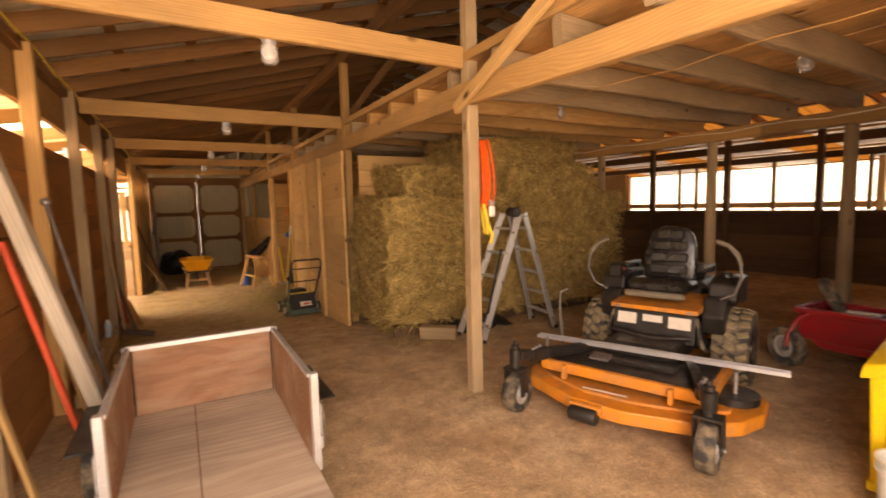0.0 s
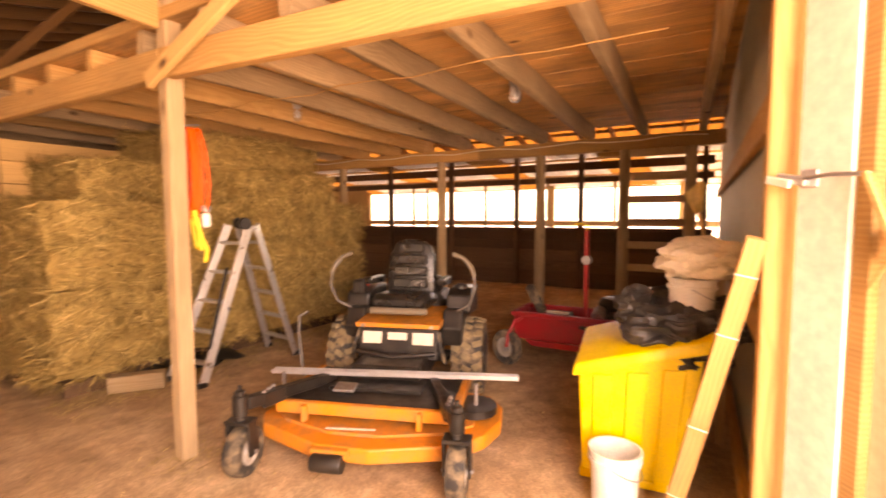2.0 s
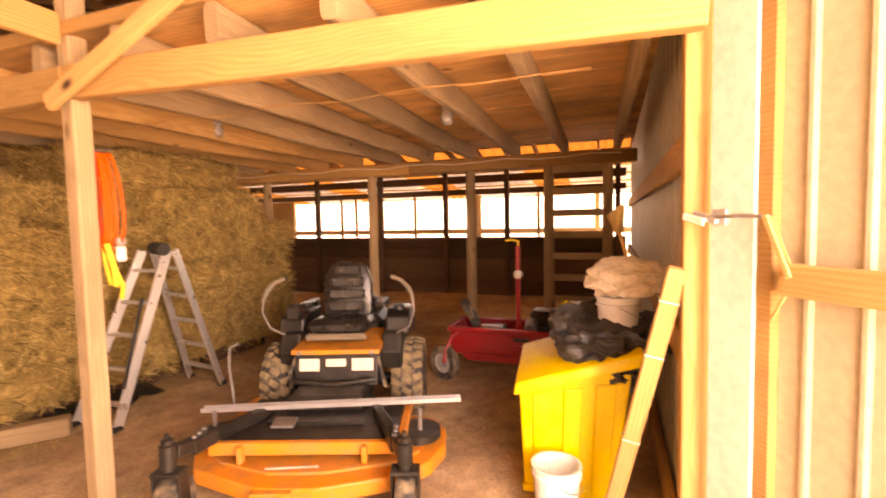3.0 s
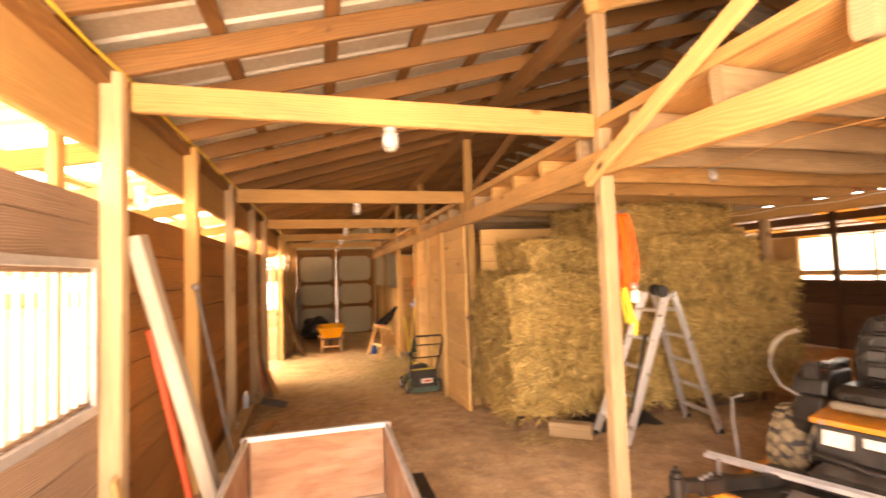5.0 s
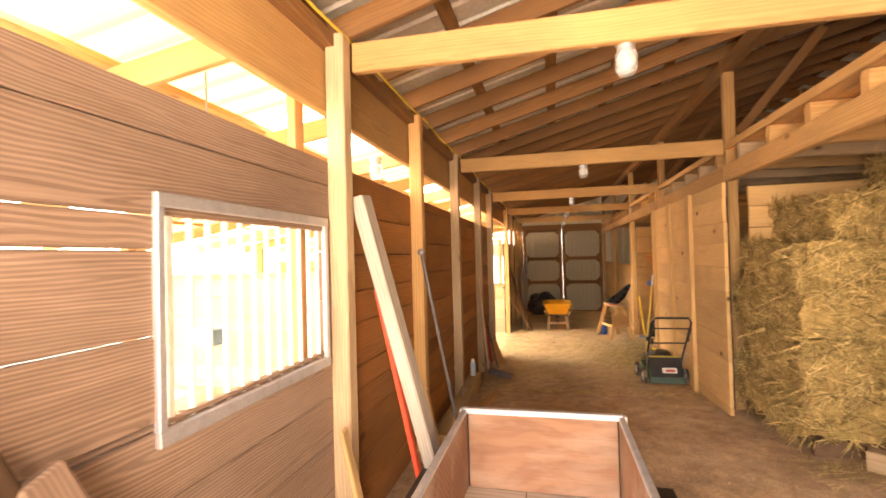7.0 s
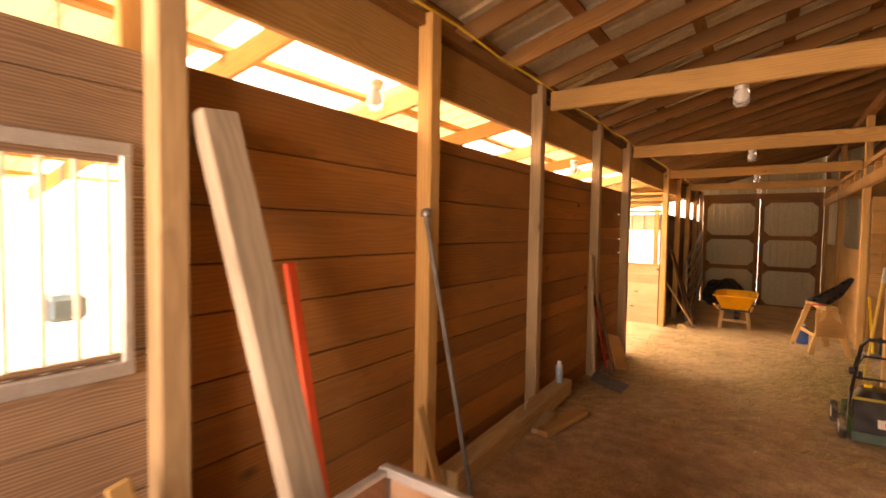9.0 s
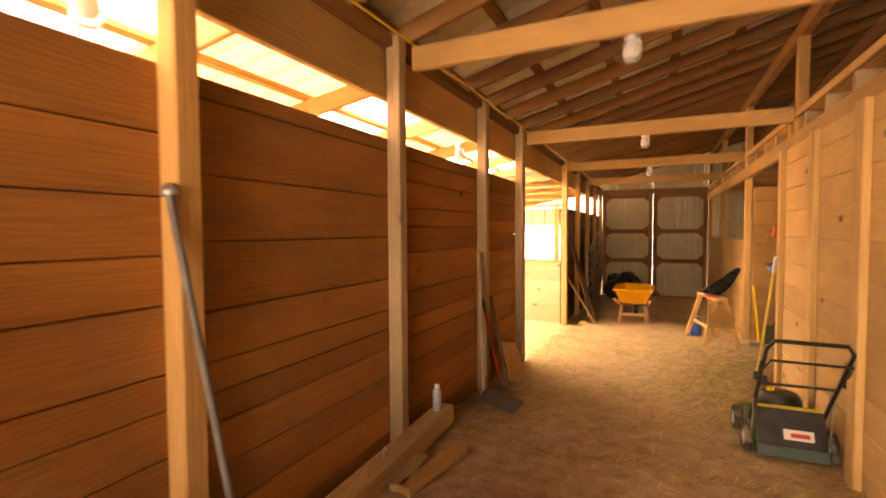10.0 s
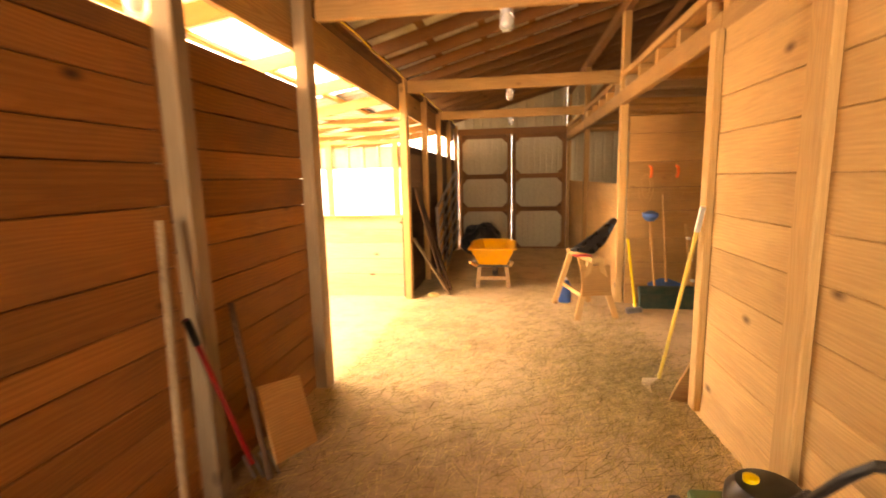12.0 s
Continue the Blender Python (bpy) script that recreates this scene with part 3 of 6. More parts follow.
def lean_to_west():
    """Low roof over the stalls, with clear plastic panels let into the metal."""
    xa, za, xb, zb = -1.52, 2.80, -6.2, 2.05
    clear = ((1.75, 2.95), (4.4, 5.7), (7.3, 8.6), (9.9, 12.75))
    y = 0.4
    spans = []
    for a, b in clear:
        spans += [(y, a, False), (a, b, True)]
        y = b
    spans.append((y, 19.2, False))
    for a, b, is_clear in spans:
        m, length = along((xb, (a + b) / 2, zb + 0.155), (xa, (a + b) / 2, za + 0.155))
        o = part("lean_to_roof", ribbed_sheet(length, b - a), MILKY if is_clear else ROOF_METAL if a > 12 else AMBER, matrix=m)
        structural(o, "clear plastic roof panel" if is_clear else "yellowed ribbed roof sheet over the stalls", "roof")
    y = 0.8
    while y < 19:
        o = stick("lean_to_rafter", (xa, y, za - 0.0), (xb, y, zb - 0.0), 0.04, 0.14, PINE)
        structural(o, "sawn rafter over the stalls", "rafter", "lean-to rafters")
        y += 1.22
    for i in range(7):
        f = (i + 0.35) / 7
        x, z = xa + (xb - xa) * f, za + (zb - za) * f + 0.105
        o = stick("lean_to_purlin", (x, 0.4, z), (x, 19.2, z), 0.09, 0.04, PINE)
        structural(o, "purlin board over the stalls", "purlin", "lean-to purlins")


west_posts()
east_posts()
long_beams()
loft()
roof()
lean_to_west()

# ---- board walls: each board is a piece of its wall ----
BOARD_MESH = {}


def board_mesh(length, height, depth, material, variant=0):
    key = (round(length, 3), round(height, 3), depth, material.name, variant)
    if key not in BOARD_MESH:
        bm = box(length, depth, height, None, 0.005)
        me = bpy.data.meshes.new("board")
        bm.to_mesh(me)
        bm.free()
        me.materials.append(material)
        BOARD_MESH[key] = me
    return BOARD_MESH[key]


def board_wall(name, a, b, z0, z1, heights, depth, material, label, gap=0.0015, holes=(), wobble=0.006, seed=0, backing=0):
    """Boards laid level from a to b (plan points), bottom to top. holes: (start, end, low, high) along the wall."""
    w = thing(name, label, "wall", kind="structure")
    rnd = random.Random(seed)
    a, b = Vector((*a, 0)), Vector((*b, 0))
    way = (b - a).normalized()
    length = (b - a).length
    turn = math.degrees(math.atan2(way.y, way.x))
    # added unseen dark sheet behind the boards, blocks light leaking through the gaps
    if backing:
        p = (a + b) / 2
        share("lining", board_mesh(length - 0.01, z1 - z0 - 0.01, 0.012, DARK_WOOD), w, pose(p.x, p.y, (z0 + z1) / 2, 0, 0, turn) @ pose(0, backing * (depth / 2 + 0.01), 0))
    z = z0
    i = 0
    while z < z1 - 0.03:
        h = min(heights[i % len(heights)], z1 - z)
        cuts = [(0.0, length)]
        for s, e, lo, hi in holes:
            if z + h > lo + 0.01 and z < hi - 0.01:
                if z < lo - 0.02:
                    h = lo - z
                    continue
                if z + h > hi + 0.02:
                    h = hi - z
                cuts = [c for u, v in cuts for c in ((u, min(v, s)), (max(u, e), v)) if c[1] - c[0] > 0.02]
        for u, v in cuts:
            p = a + way * (u + v) / 2
            out = rnd.uniform(-wobble, wobble) * 0.5
            mat = pose(p.x, p.y, z + h / 2 - gap / 2, 0, rnd.uniform(-0.04, 0.04), turn) @ pose(0, out, 0)
            share("board", board_mesh(v - u, h - gap, depth, material), w, mat)
        z += h
        i += 1
    return w



# board heights of the bays, from the floor up
BAY_H = ((0.24, 0.24, 0.24, 0.23, 0.22, 0.16, 0.25, 0.25, 0.30), (0.24, 0.23, 0.23, 0.18, 0.135, 0.255, 0.185, 0.215, 0.23, 0.26), (0.19, 0.2, 0.19, 0.19, 0.13, 0.13, 0.21, 0.28, 0.27, 0.3),
         (0.19, 0.14, 0.19, 0.15, 0.19, 0.14, 0.2, 0.28), (0.14, 0.19, 0.15, 0.19))
# stalls on the west side; the first bay has a barred window
for i, (a, b, mat) in enumerate(((0.86, 3.72, STALL_GREY), (3.72, 5.16, STALL), (5.16, 6.77, STALL), (6.77, 8.30, STALL), (8.30, 9.72, STALL))):
    holes = [(2.60 - a, 3.58 - a, 1.34, 1.94)] if i == 0 else []
    board_wall("wall_west_%d" % (i + 1), (-1.51, a + 0.002), (-1.51, b - 0.002), floor_z(-1.5, (a + b) / 2) - 0.06, 2.31, BAY_H[i], 0.036, mat,
               "weathered grey-brown board stall wall with a barred window" if i == 0 else "reddish-brown level board stall wall", holes=holes, seed=i, gap=0.005, backing=0 if i == 0 else 1)
for i, (a, b) in enumerate(((12.9, 14.35), (14.35, 15.9), (15.9, 17.35), (17.35, 18.8))):
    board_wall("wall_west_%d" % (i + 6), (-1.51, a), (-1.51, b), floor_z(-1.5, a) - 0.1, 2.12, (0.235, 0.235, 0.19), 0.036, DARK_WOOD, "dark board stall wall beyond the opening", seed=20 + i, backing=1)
# east side of the aisle: fresh boards, facing the aisle
board_wall("wall_east_1", (1.29, 6.5), (1.29, 9.58), 0.0, 2.46, (0.24, 0.24, 0.21), 0.036, PINE_FRESH, "pale fresh pine board wall along the aisle", seed=31, gap=0.002, backing=-1)
board_wall("wall_north", (1.54, 6.62), (5.75, 6.62), 0.15, 2.42, (0.24, 0.24, 0.21), 0.036, PINE_FRESH, "pale pine board wall behind the hay", seed=32, gap=0.004, backing=1)
board_wall("wall_alcove_north", (1.53, 12.8), (5.6, 12.8), -0.2, 2.36, (0.36, 0.30, 0.33), 0.036, PINE, "board wall hung with tools", seed=33, gap=0.005, backing=1)
board_wall("wall_alcove_south", (1.40, 9.62), (5.6, 9.62), -0.1, 2.46, (0.24, 0.24, 0.21), 0.036, PINE, "board wall beside the opening", seed=34)
board_wall("wall_east_2", (1.50, 12.95), (1.50, 18.8), -0.35, 1.50, (0.92, 0.93), 0.02, PINE_FRESH, "pale plywood half wall along the far aisle", seed=35)
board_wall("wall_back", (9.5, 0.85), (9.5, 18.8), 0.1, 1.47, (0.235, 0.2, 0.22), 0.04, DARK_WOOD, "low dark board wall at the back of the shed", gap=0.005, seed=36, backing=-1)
for y in (7.57, 8.52, 9.54):
    o = stick("batten", (1.25, y, 0.06), (1.25, y, 2.46), 0.15 if y < 9 else 0.10, 0.045, PINE_FRESH, up=(1, 0, 0))
    structural(o, "upright pine board on the wall", "batten", "battens on the board wall")

# front wall of ribbed metal, with posts and girts; the wide front is open
def metal_wall(name, a, b, z0, z1, label):
    m, length = along((a[0], a[1], (z0 + z1) / 2), (b[0], b[1], (z0 + z1) / 2))
    bm = ribbed_sheet(z1 - z0, length)
    o = part(name, bm, WALL_METAL, matrix=m @ pose(0, 0, 0, 90, 0, 0) @ pose(0, 0, 0, 0, 0, 90))
    return structural(o, label, "wall")


metal_wall("wall_south", (1.9, 0.76), (9.6, 0.76), 0.1, 3.2, "tan ribbed metal front wall")
metal_wall("wall_gable_south", (-1.6, 0.72), (9.6, 0.72), 3.05, 4.7, "tan ribbed metal gable over the open front")
metal_wall("wall_end_north_2", (1.42, 18.95), (9.6, 18.95), -0.5, 4.7, "ribbed metal end wall")
metal_wall("wall_end_gable", (-1.6, 18.98), (1.42, 18.98), 2.75, 4.3, "ribbed metal gable over the end doors")
for z in (0.32, 1.25, 2.1):
    o = stick("girt", (1.95, 0.80, z), (9.5, 0.80, z), 0.04, 0.15, PINE)
    structural(o, "level wall girt on the metal wall", "girt")
# ---- openings ----
def barred_window():
    w = thing("window_1", "white barred stall window opening onto daylight", "window", kind="structure")
    y0, y1, z0, z1 = 2.57, 3.61, 1.31, 1.965
    for n, a, b in (("window_frame", (y0, z0), (y1, z0)), ("window_frame", (y0, z1), (y1, z1))):
        part(n, spanbox(-1.5, -1.474, y0, y1, a[1] - 0.002 - (0.042 if a[1] == z0 else 0), a[1] + (0.04 if a[1] == z1 else 0.002) , 0.003), GALV, w)
    for y in (y0, y1 - 0.03):
        part("window_frame", spanbox(-1.5, -1.476, y, y + 0.03, z0, z1, 0.003), GALV, w)
    for i in range(12):
        y = 3.555 - 0.0825 * i
        part("bar", tube([(-1.512, y, z0 - 0.01), (-1.512, y, z1)], 0.0105, 8), WHITE_PAINT, w)


def framed_leaf(parent, width, height, rows, name="door_frame"):
    """Door leaf in local x (width) and z, boards proud on the local -y side, with cut corners at each panel."""
    part("metal_panel", ribbed_sheet(height, width, 0.15, 0.012), WALL_METAL, parent, matrix=pose(width / 2, 0.02, height / 2, 90, 0, 0) @ pose(0, 0, 0, 0, 0, 90))
    for x in (0.055, width - 0.055):
        part("stile", box(0.11, 0.03, height, pose(x, 0, height / 2)), RAFTER_SHADE_WOOD, parent)
    zs = [0.06 + (height - 0.12) * f for f in rows]
    for z in zs:
        part("rail", box(width - 0.224, 0.028, 0.12, pose(width / 2, 0, z)), RAFTER_SHADE_WOOD, parent)
    for lo, hi in zip(zs, zs[1:]):
        for x, sx in ((0.112, 1), (width - 0.112, -1)):
            for z, sz in ((lo + 0.062, 1), (hi - 0.062, -1)):
                part("gusset", prism([(0, 0), (0.13 * sx, 0), (0, 0.13 * sz)] if sx * sz > 0 else [(0, 0), (0, 0.13 * sz), (0.13 * sx, 0)], 0.024,
                                     pose(x, 0.012, z, 90, 0, 0)), RAFTER_SHADE_WOOD, parent)


def along_stick(a, b, w=0.02, h=0.012):
    m, length = along(a, b, (0, 1, 0))
    return box(length, w, h, m, 0.003)


def doors():
    for k, (x, label) in enumerate(((-1.395, "closed barn door leaf of ribbed metal in a dark board frame"), (0.012, "closed barn door leaf of ribbed metal in a board frame"))):
        d = thing("door_%d" % (k + 1), label, "door", pose(x, 18.86, -0.36), kind="structure")
        framed_leaf(d, 1.40, 3.10, (0.0, 0.36, 0.65, 1.0))
    o = stick("door_header", (-1.4, 18.85, 2.80), (1.42, 18.85, 2.80), 0.06, 0.16, RAFTER_SHADE_WOOD)
    structural(o, "header board over the end doors", "beam")
    # front door leaf, swung outwards, with white edge and latch
    d = thing("door_3", "open front door leaf of tan ribbed metal with a white edge board", "door", pose(1.79, 0.71, 0.18, 0, 0, 217), kind="structure")
    part("metal_panel", ribbed_sheet(3.0, 1.5, 0.16, 0.010), WALL_METAL, d, matrix=pose(0.78, 0.0, 1.5, 90, 0, 0) @ pose(0, 0, 0, 0, 0, 90))
    part("edge_board", box(0.18, 0.05, 3.0, pose(0.09, -0.025, 1.5)), WHITE_PAINT, d, "white painted edge board")
    part("stile", box(0.055, 0.04, 3.0, pose(0.21, -0.02, 1.5)), PINE, d)
    part("rail", box(1.22, 0.045, 0.10, pose(0.89, -0.05, 1.44)), PINE, d)
    part("rail", box(1.22, 0.045, 0.10, pose(0.89, -0.05, 2.9)), PINE, d)
    part("rail", box(1.22, 0.045, 0.10, pose(0.89, -0.05, 0.1)), PINE, d)
    latch = part("latch", box(0.11, 0.02, 0.03, pose(0.0, -0.07, 1.64, 0, 12, 0)), GALV, d, "galvanised latch")
    part("latch_bar", tube([(0.05, -0.075, 1.64), (0.14, -0.08, 1.645), (0.24, -0.06, 1.64)], 0.007, 6), STEEL, latch)
    part("latch_plate", box(0.06, 0.012, 0.06, pose(0.05, -0.056, 1.64)), GALV, latch)
    part("latch_handle", box(0.10, 0.014, 0.028, pose(-0.04, -0.085, 1.635, 0, 14, 0), 0.004), WHITE_PAINT, latch, "white painted handle")
    part("strap", tube([(0.24, -0.06, 1.64), (0.29, -0.065, 1.54), (0.33, -0.065, 1.45), (0.29, -0.065, 1.37), (0.25, -0.06, 1.30)], 0.006, 6), PINE, d, "tan twine")
    part("latch_stick", along_stick((0.235, -0.075, 1.645), (0.325, -0.085, 1.45)), PINE_FRESH, d, "thin wooden peg on the latch wire")
    o = stick("jamb_post", (1.87, 0.78, 0.1), (1.87, 0.78, 3.1), 0.10, 0.10, PINE, up=(1, 0, 0))
    structural(o, "wooden door jamb post", "post")
    o = stick("front_header", (-1.4, 0.74, 3.02), (1.9, 0.74, 3.02), 0.08, 0.2, PINE)
    structural(o, "header over the open front", "beam")


barred_window()
doors()


def back_side():
    for y in (1.0, 3.2, 4.58, 6.2, 7.95, 9.5, 11.0, 12.6, 14.2, 15.8, 17.4):
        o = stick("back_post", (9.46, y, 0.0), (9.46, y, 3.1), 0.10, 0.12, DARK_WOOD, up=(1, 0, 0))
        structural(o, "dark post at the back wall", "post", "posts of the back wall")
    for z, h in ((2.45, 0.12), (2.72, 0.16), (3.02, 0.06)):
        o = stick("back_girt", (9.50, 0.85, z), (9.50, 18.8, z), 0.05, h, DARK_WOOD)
        structural(o, "level girt over the openings in the back wall", "girt")
    for y in (2.55, 3.9, 5.35, 6.9, 7.3):
        o = stick("stud", (9.52, y, 1.47), (9.52, y, 2.39), 0.06, 0.06, PINE, up=(1, 0, 0))
        structural(o, "slim stud in the back opening", "stud", "studs of the back openings")
    o = part("plywood_panel", spanbox(9.42, 9.44, 8.7, 11.6, 1.46, 2.38), PINE_FRESH)
    structural(o, "orange plywood panel closing an opening", "panel")
    # lean-to beyond
    # translucent panels put between the metal sheets for dashes of orange light
    for k in range(6):
        for y, w, mat, label in ((1.05 + 3 * k, 2.1, ROOF_METAL, "metal roof of the yard shelter"), (2.55 + 3 * k, 0.9, GLOW_STRIP, "translucent panel tinted for orange light in the yard shelter roof")):
            m, length = along((9.7, y, 3.0), (13.6, y, 2.55))
            structural(part("far_lean_to_roof", ribbed_sheet(length, w), mat, matrix=m), label, "roof")
    for i in range(5):
        o = stick("far_purlin", (10 + i * 0.85, 0.3, 2.92 - i * 0.1), (10 + i * 0.85, 18, 2.92 - i * 0.1), 0.09, 0.04, PINE)
        structural(o, "purlin of the yard shelter", "purlin", "purlins of the yard shelter")
    for y in (1.5, 4.9, 8.3, 11.7, 15.1):
        o = stick("far_post", (13.3, y, 0.05), (13.3, y, 2.6), 0.14, 0.14, PINE, up=(1, 0, 0))
        structural(o, "post of the yard shelter", "post", "posts of the yard shelter")
    for z in (0.9, 1.5):
        o = stick("fence_rail", (13.3, 0.5, z), (13.3, 17, z), 0.04, 0.15, PINE)
        structural(o, "board rail of the yard shelter", "rail")
    # rungs up to the loft between two posts
    lad = thing("loft_ladder", "wooden rungs nailed between two posts up to the loft", "ladder")
    for i in range(8):
        part("rung", box(0.03, 0.60, 0.085, pose(5.715, 1.50, 0.55 + i * 0.27, 0, 0, 0)), PINE_OLD, lad)


def cross_aisle_west():
    """Stall front on the far side of the cross aisle: boards, open window, metal above."""
    board_wall("wall_cross", (-5.8, 12.98), (-1.53, 12.98), -0.2, 1.09, (0.235, 0.2, 0.235), 0.036, PINE_GLARE, "board stall front, its colour paled for strong sunlight", seed=41)
    metal_wall("wall_cross_over", (-5.8, 13.0), (-1.53, 13.0), 1.79, 2.10, "ribbed metal strip over the stall window")
    for x in (-1.62, -2.62, -3.7):
        o = stick("stall_stud", (x, 12.96, 1.09), (x, 12.96, 2.2), 0.09, 0.05, PINE_FRESH, up=(0, 1, 0))
        structural(o, "stud beside the stall window", "stud")
    for z in (2.16, 2.28, 2.40, 2.52):
        o = stick("slat", (-4.6, 12.95, z), (-1.53, 12.95, z), 0.03, 0.05, PINE)
        structural(o, "slat over the stall window", "slat", "slats over the stall")
    o = stick("sill", (-5.8, 12.95, 1.10), (-1.53, 12.95, 1.10), 0.10, 0.035, PINE_FRESH)
    structural(o, "sill of the stall window", "sill")
    board_wall("wall_stall_side", (-5.8, 9.7), (-1.56, 9.7), -0.1, 1.8, (0.235, 0.2, 0.235), 0.036, PINE, "board side wall of the stall", seed=42)
    board_wall("wall_stall_mid", (-5.8, 6.77), (-1.56, 6.77), 0.0, 1.66, (0.235, 0.2, 0.235), 0.036, PINE_GLARE, "board wall between stalls, coloured pale for glare", seed=43)
    for y in (0.9, 3.7, 6.7, 9.7, 12.9, 16, 18.8):
        o = stick("yard_post", (-6.1, y, -0.2), (-6.1, y, 2.1), 0.13, 0.13, PINE, up=(1, 0, 0))
        structural(o, "post at the open side of the stalls", "post", "posts at the open stall side")
    o = stick("stall_stud", (-1.70, 3.70, 0.15), (-1.70, 3.70, 2.70), 0.09, 0.05, PINE_FRESH, up=(1, 0, 0))
    structural(o, "pale stud inside the stall beside the window", "stud")


back_side()
cross_aisle_west()


# ---- hay ----
def bale_mesh(seed):
    """The pressed body of a bale, and the stalks that stand out of it."""
    rnd = random.Random(seed)
    bm = bmesh.new()
    bmesh.ops.create_cube(bm, size=1.0)
    bmesh.ops.subdivide_edges(bm, edges=list(bm.edges), cuts=9, use_grid_fill=True)
    for v in bm.verts:
        c = v.co.copy()
        soft = 1 - 0.06 * (abs(c.x * c.y) + abs(c.y * c.z) + abs(c.x * c.z)) * 4
        v.co = Vector((c.x * 0.99 * soft, c.y * 0.515 * soft, c.z * 0.415 * soft))
        v.co += noise.noise_vector(v.co * 5 + Vector((seed * 7, 0, 0))) * 0.026 + noise.noise_vector(v.co * 14 + Vector((0, seed * 3, 0))) * 0.022
        for s in (-0.2, 0.2):
            if abs(v.co.x - s) < 0.05:
                v.co.z *= 0.955
                v.co.y *= 0.965
    body = bpy.data.meshes.new("hay_bale")
    bm.to_mesh(body)
    bm.free()
    body.materials.append(HAY)
    verts, faces = [], []
    dims = (0.486, 0.250, 0.200)
    # wisps: a few stalks share a root and a direction
    for _ in range(620):
        ax, sg = rnd.randrange(3), rnd.choice((-1, 1))
        root = Vector((rnd.uniform(-0.47, 0.47), rnd.uniform(-0.24, 0.24), rnd.uniform(-0.19, 0.19)))
        root[ax] = sg * dims[ax]
        nrm = Vector([sg if i == ax else 0 for i in range(3)])
        main = Vector((rnd.gauss(0, 1), rnd.gauss(0, 0.8), rnd.gauss(0, 0.55)))
        for _ in range(rnd.randint(3, 7)):
            d = main + Vector((rnd.gauss(0, 0.5), rnd.gauss(0, 0.5), rnd.gauss(0, 0.4)))
            d -= nrm * d.dot(nrm)
            d = d.normalized() * rnd.uniform(0.05, 0.21)
            lift = nrm * rnd.uniform(0.004, 0.035)
            side = d.cross(nrm).normalized() * rnd.uniform(0.0016, 0.0048)
            p = root + Vector((rnd.gauss(0, 0.015), rnd.gauss(0, 0.015), rnd.gauss(0, 0.012)))
            mid, tip = p + d * 0.5 + lift, p + d + lift * rnd.uniform(-0.3, 1.7) - Vector((0, 0, rnd.uniform(0, 0.02)))
            n = len(verts)
            verts += [p - side, p + side, mid + side, mid - side, tip]
            faces += [(n, n + 1, n + 2, n + 3), (n + 3, n + 2, n + 4)]
    stalks = bpy.data.meshes.new("hay_fringe")
    stalks.from_pydata(verts, [], faces)
    stalks.materials.append(HAY_STALK)
    return body, stalks


def hay_stack():
    meshes = [bale_mesh(s) for s in range(5)]
    rnd = random.Random(11)

    def bale(x, y, z, turn, rx=0):
        body, stalks = meshes[rnd.randrange(5)]
        o = new("hay_bale", body)
        share("hay_fringe", stalks, o, Matrix())
        o.matrix_basis = pose(x + rnd.uniform(-0.02, 0.02), y + rnd.uniform(-0.025, 0.025), z, rx + rnd.uniform(-1.5, 1.5), rnd.uniform(-1.5, 1.5), turn + rnd.uniform(-2.5, 2.5) + rnd.choice((0, 180)))
        tagged(o, "tightly pressed yellow hay bale in a tall stack", "hay bale", "stack of hay bales")

    H = 0.368
    z0 = 0.36 + H / 2
    for layer in range(6):
        z = z0 + layer * H
        shift = 0.12 if layer % 2 else 0.0
        if layer < 4:
            if layer % 2 == 0:
                xs = [1.90 + 0.92 * i for i in range(4)]
                for x in xs:
                    bale(x - 0.02, 5.70, z, 0)
                bale(1.67, 6.19, z, 90)
            else:
                for i in range(8):
                    bale(1.66 + 0.465 * i, 5.92 - (0.02 if i < 3 else 0.05), z, 90)
        elif layer == 4:
            for i in range(6):
                bale(1.98 + 0.465 * i, 6.10, z, 90)
        else:
            for x in (3.0, 3.9):
                bale(x, 6.25, z, 0)
                bale(x + 0.02, 5.78, z, 0)
    # extra bales: middle of the stack and the low end
    for x in (3.35, 3.82, 4.28):
        bale(x, 5.85, z0 + 4 * H, 90)
    for x in (2.4, 3.3, 4.2):
        for layer in (0, 2):
            bale(x, 6.2, z0 + layer * H, 0)
    # pallets and blocks under the stack
    for x in (2.0, 3.1, 4.2):
        p = thing("pallet", "grey wooden pallet under the hay", "pallet", pose(x, 6.0, 0.22), "pallets under the hay")
        for i in range(7):
            part("slat", box(0.085, 1.05, 0.018, pose(-0.45 + i * 0.15, 0, 0.119)), DARK_WOOD, p)
        for yy in (-0.48, 0, 0.48):
            part("stringer", box(1.0, 0.05, 0.105, pose(0, yy, 0.055)), DARK_WOOD, p)
    b = part("wood_block", box(0.42, 0.13, 0.14, None, 0.008), PINE_OLD, matrix=pose(1.92, 5.22, 0.29, 0, 0, -38))
    tagged(b, "rough timber block lying before the hay stack", "block")
    bm = bmesh.new()
    n = 18
    rows = [[bm.verts.new((2.05 + 0.9 * i / n, 5.18 + 0.34 * j / 5 + 0.04 * math.sin(i), 0.245 + 0.02 * noise.noise((i * 0.6, j * 0.8, 2)) + 0.015 * j)) for j in range(6)] for i in range(n + 1)]
    for i in range(n):
        for j in range(5):
            bm.faces.new((rows[i][j], rows[i + 1][j], rows[i + 1][j + 1], rows[i][j + 1]))
    bmesh.ops.solidify(bm, geom=list(bm.faces), thickness=0.004)
    tagged(part("ground_sheet", bm, TARP, smooth=True), "black plastic sheet sticking out under the hay", "sheet")


hay_stack()


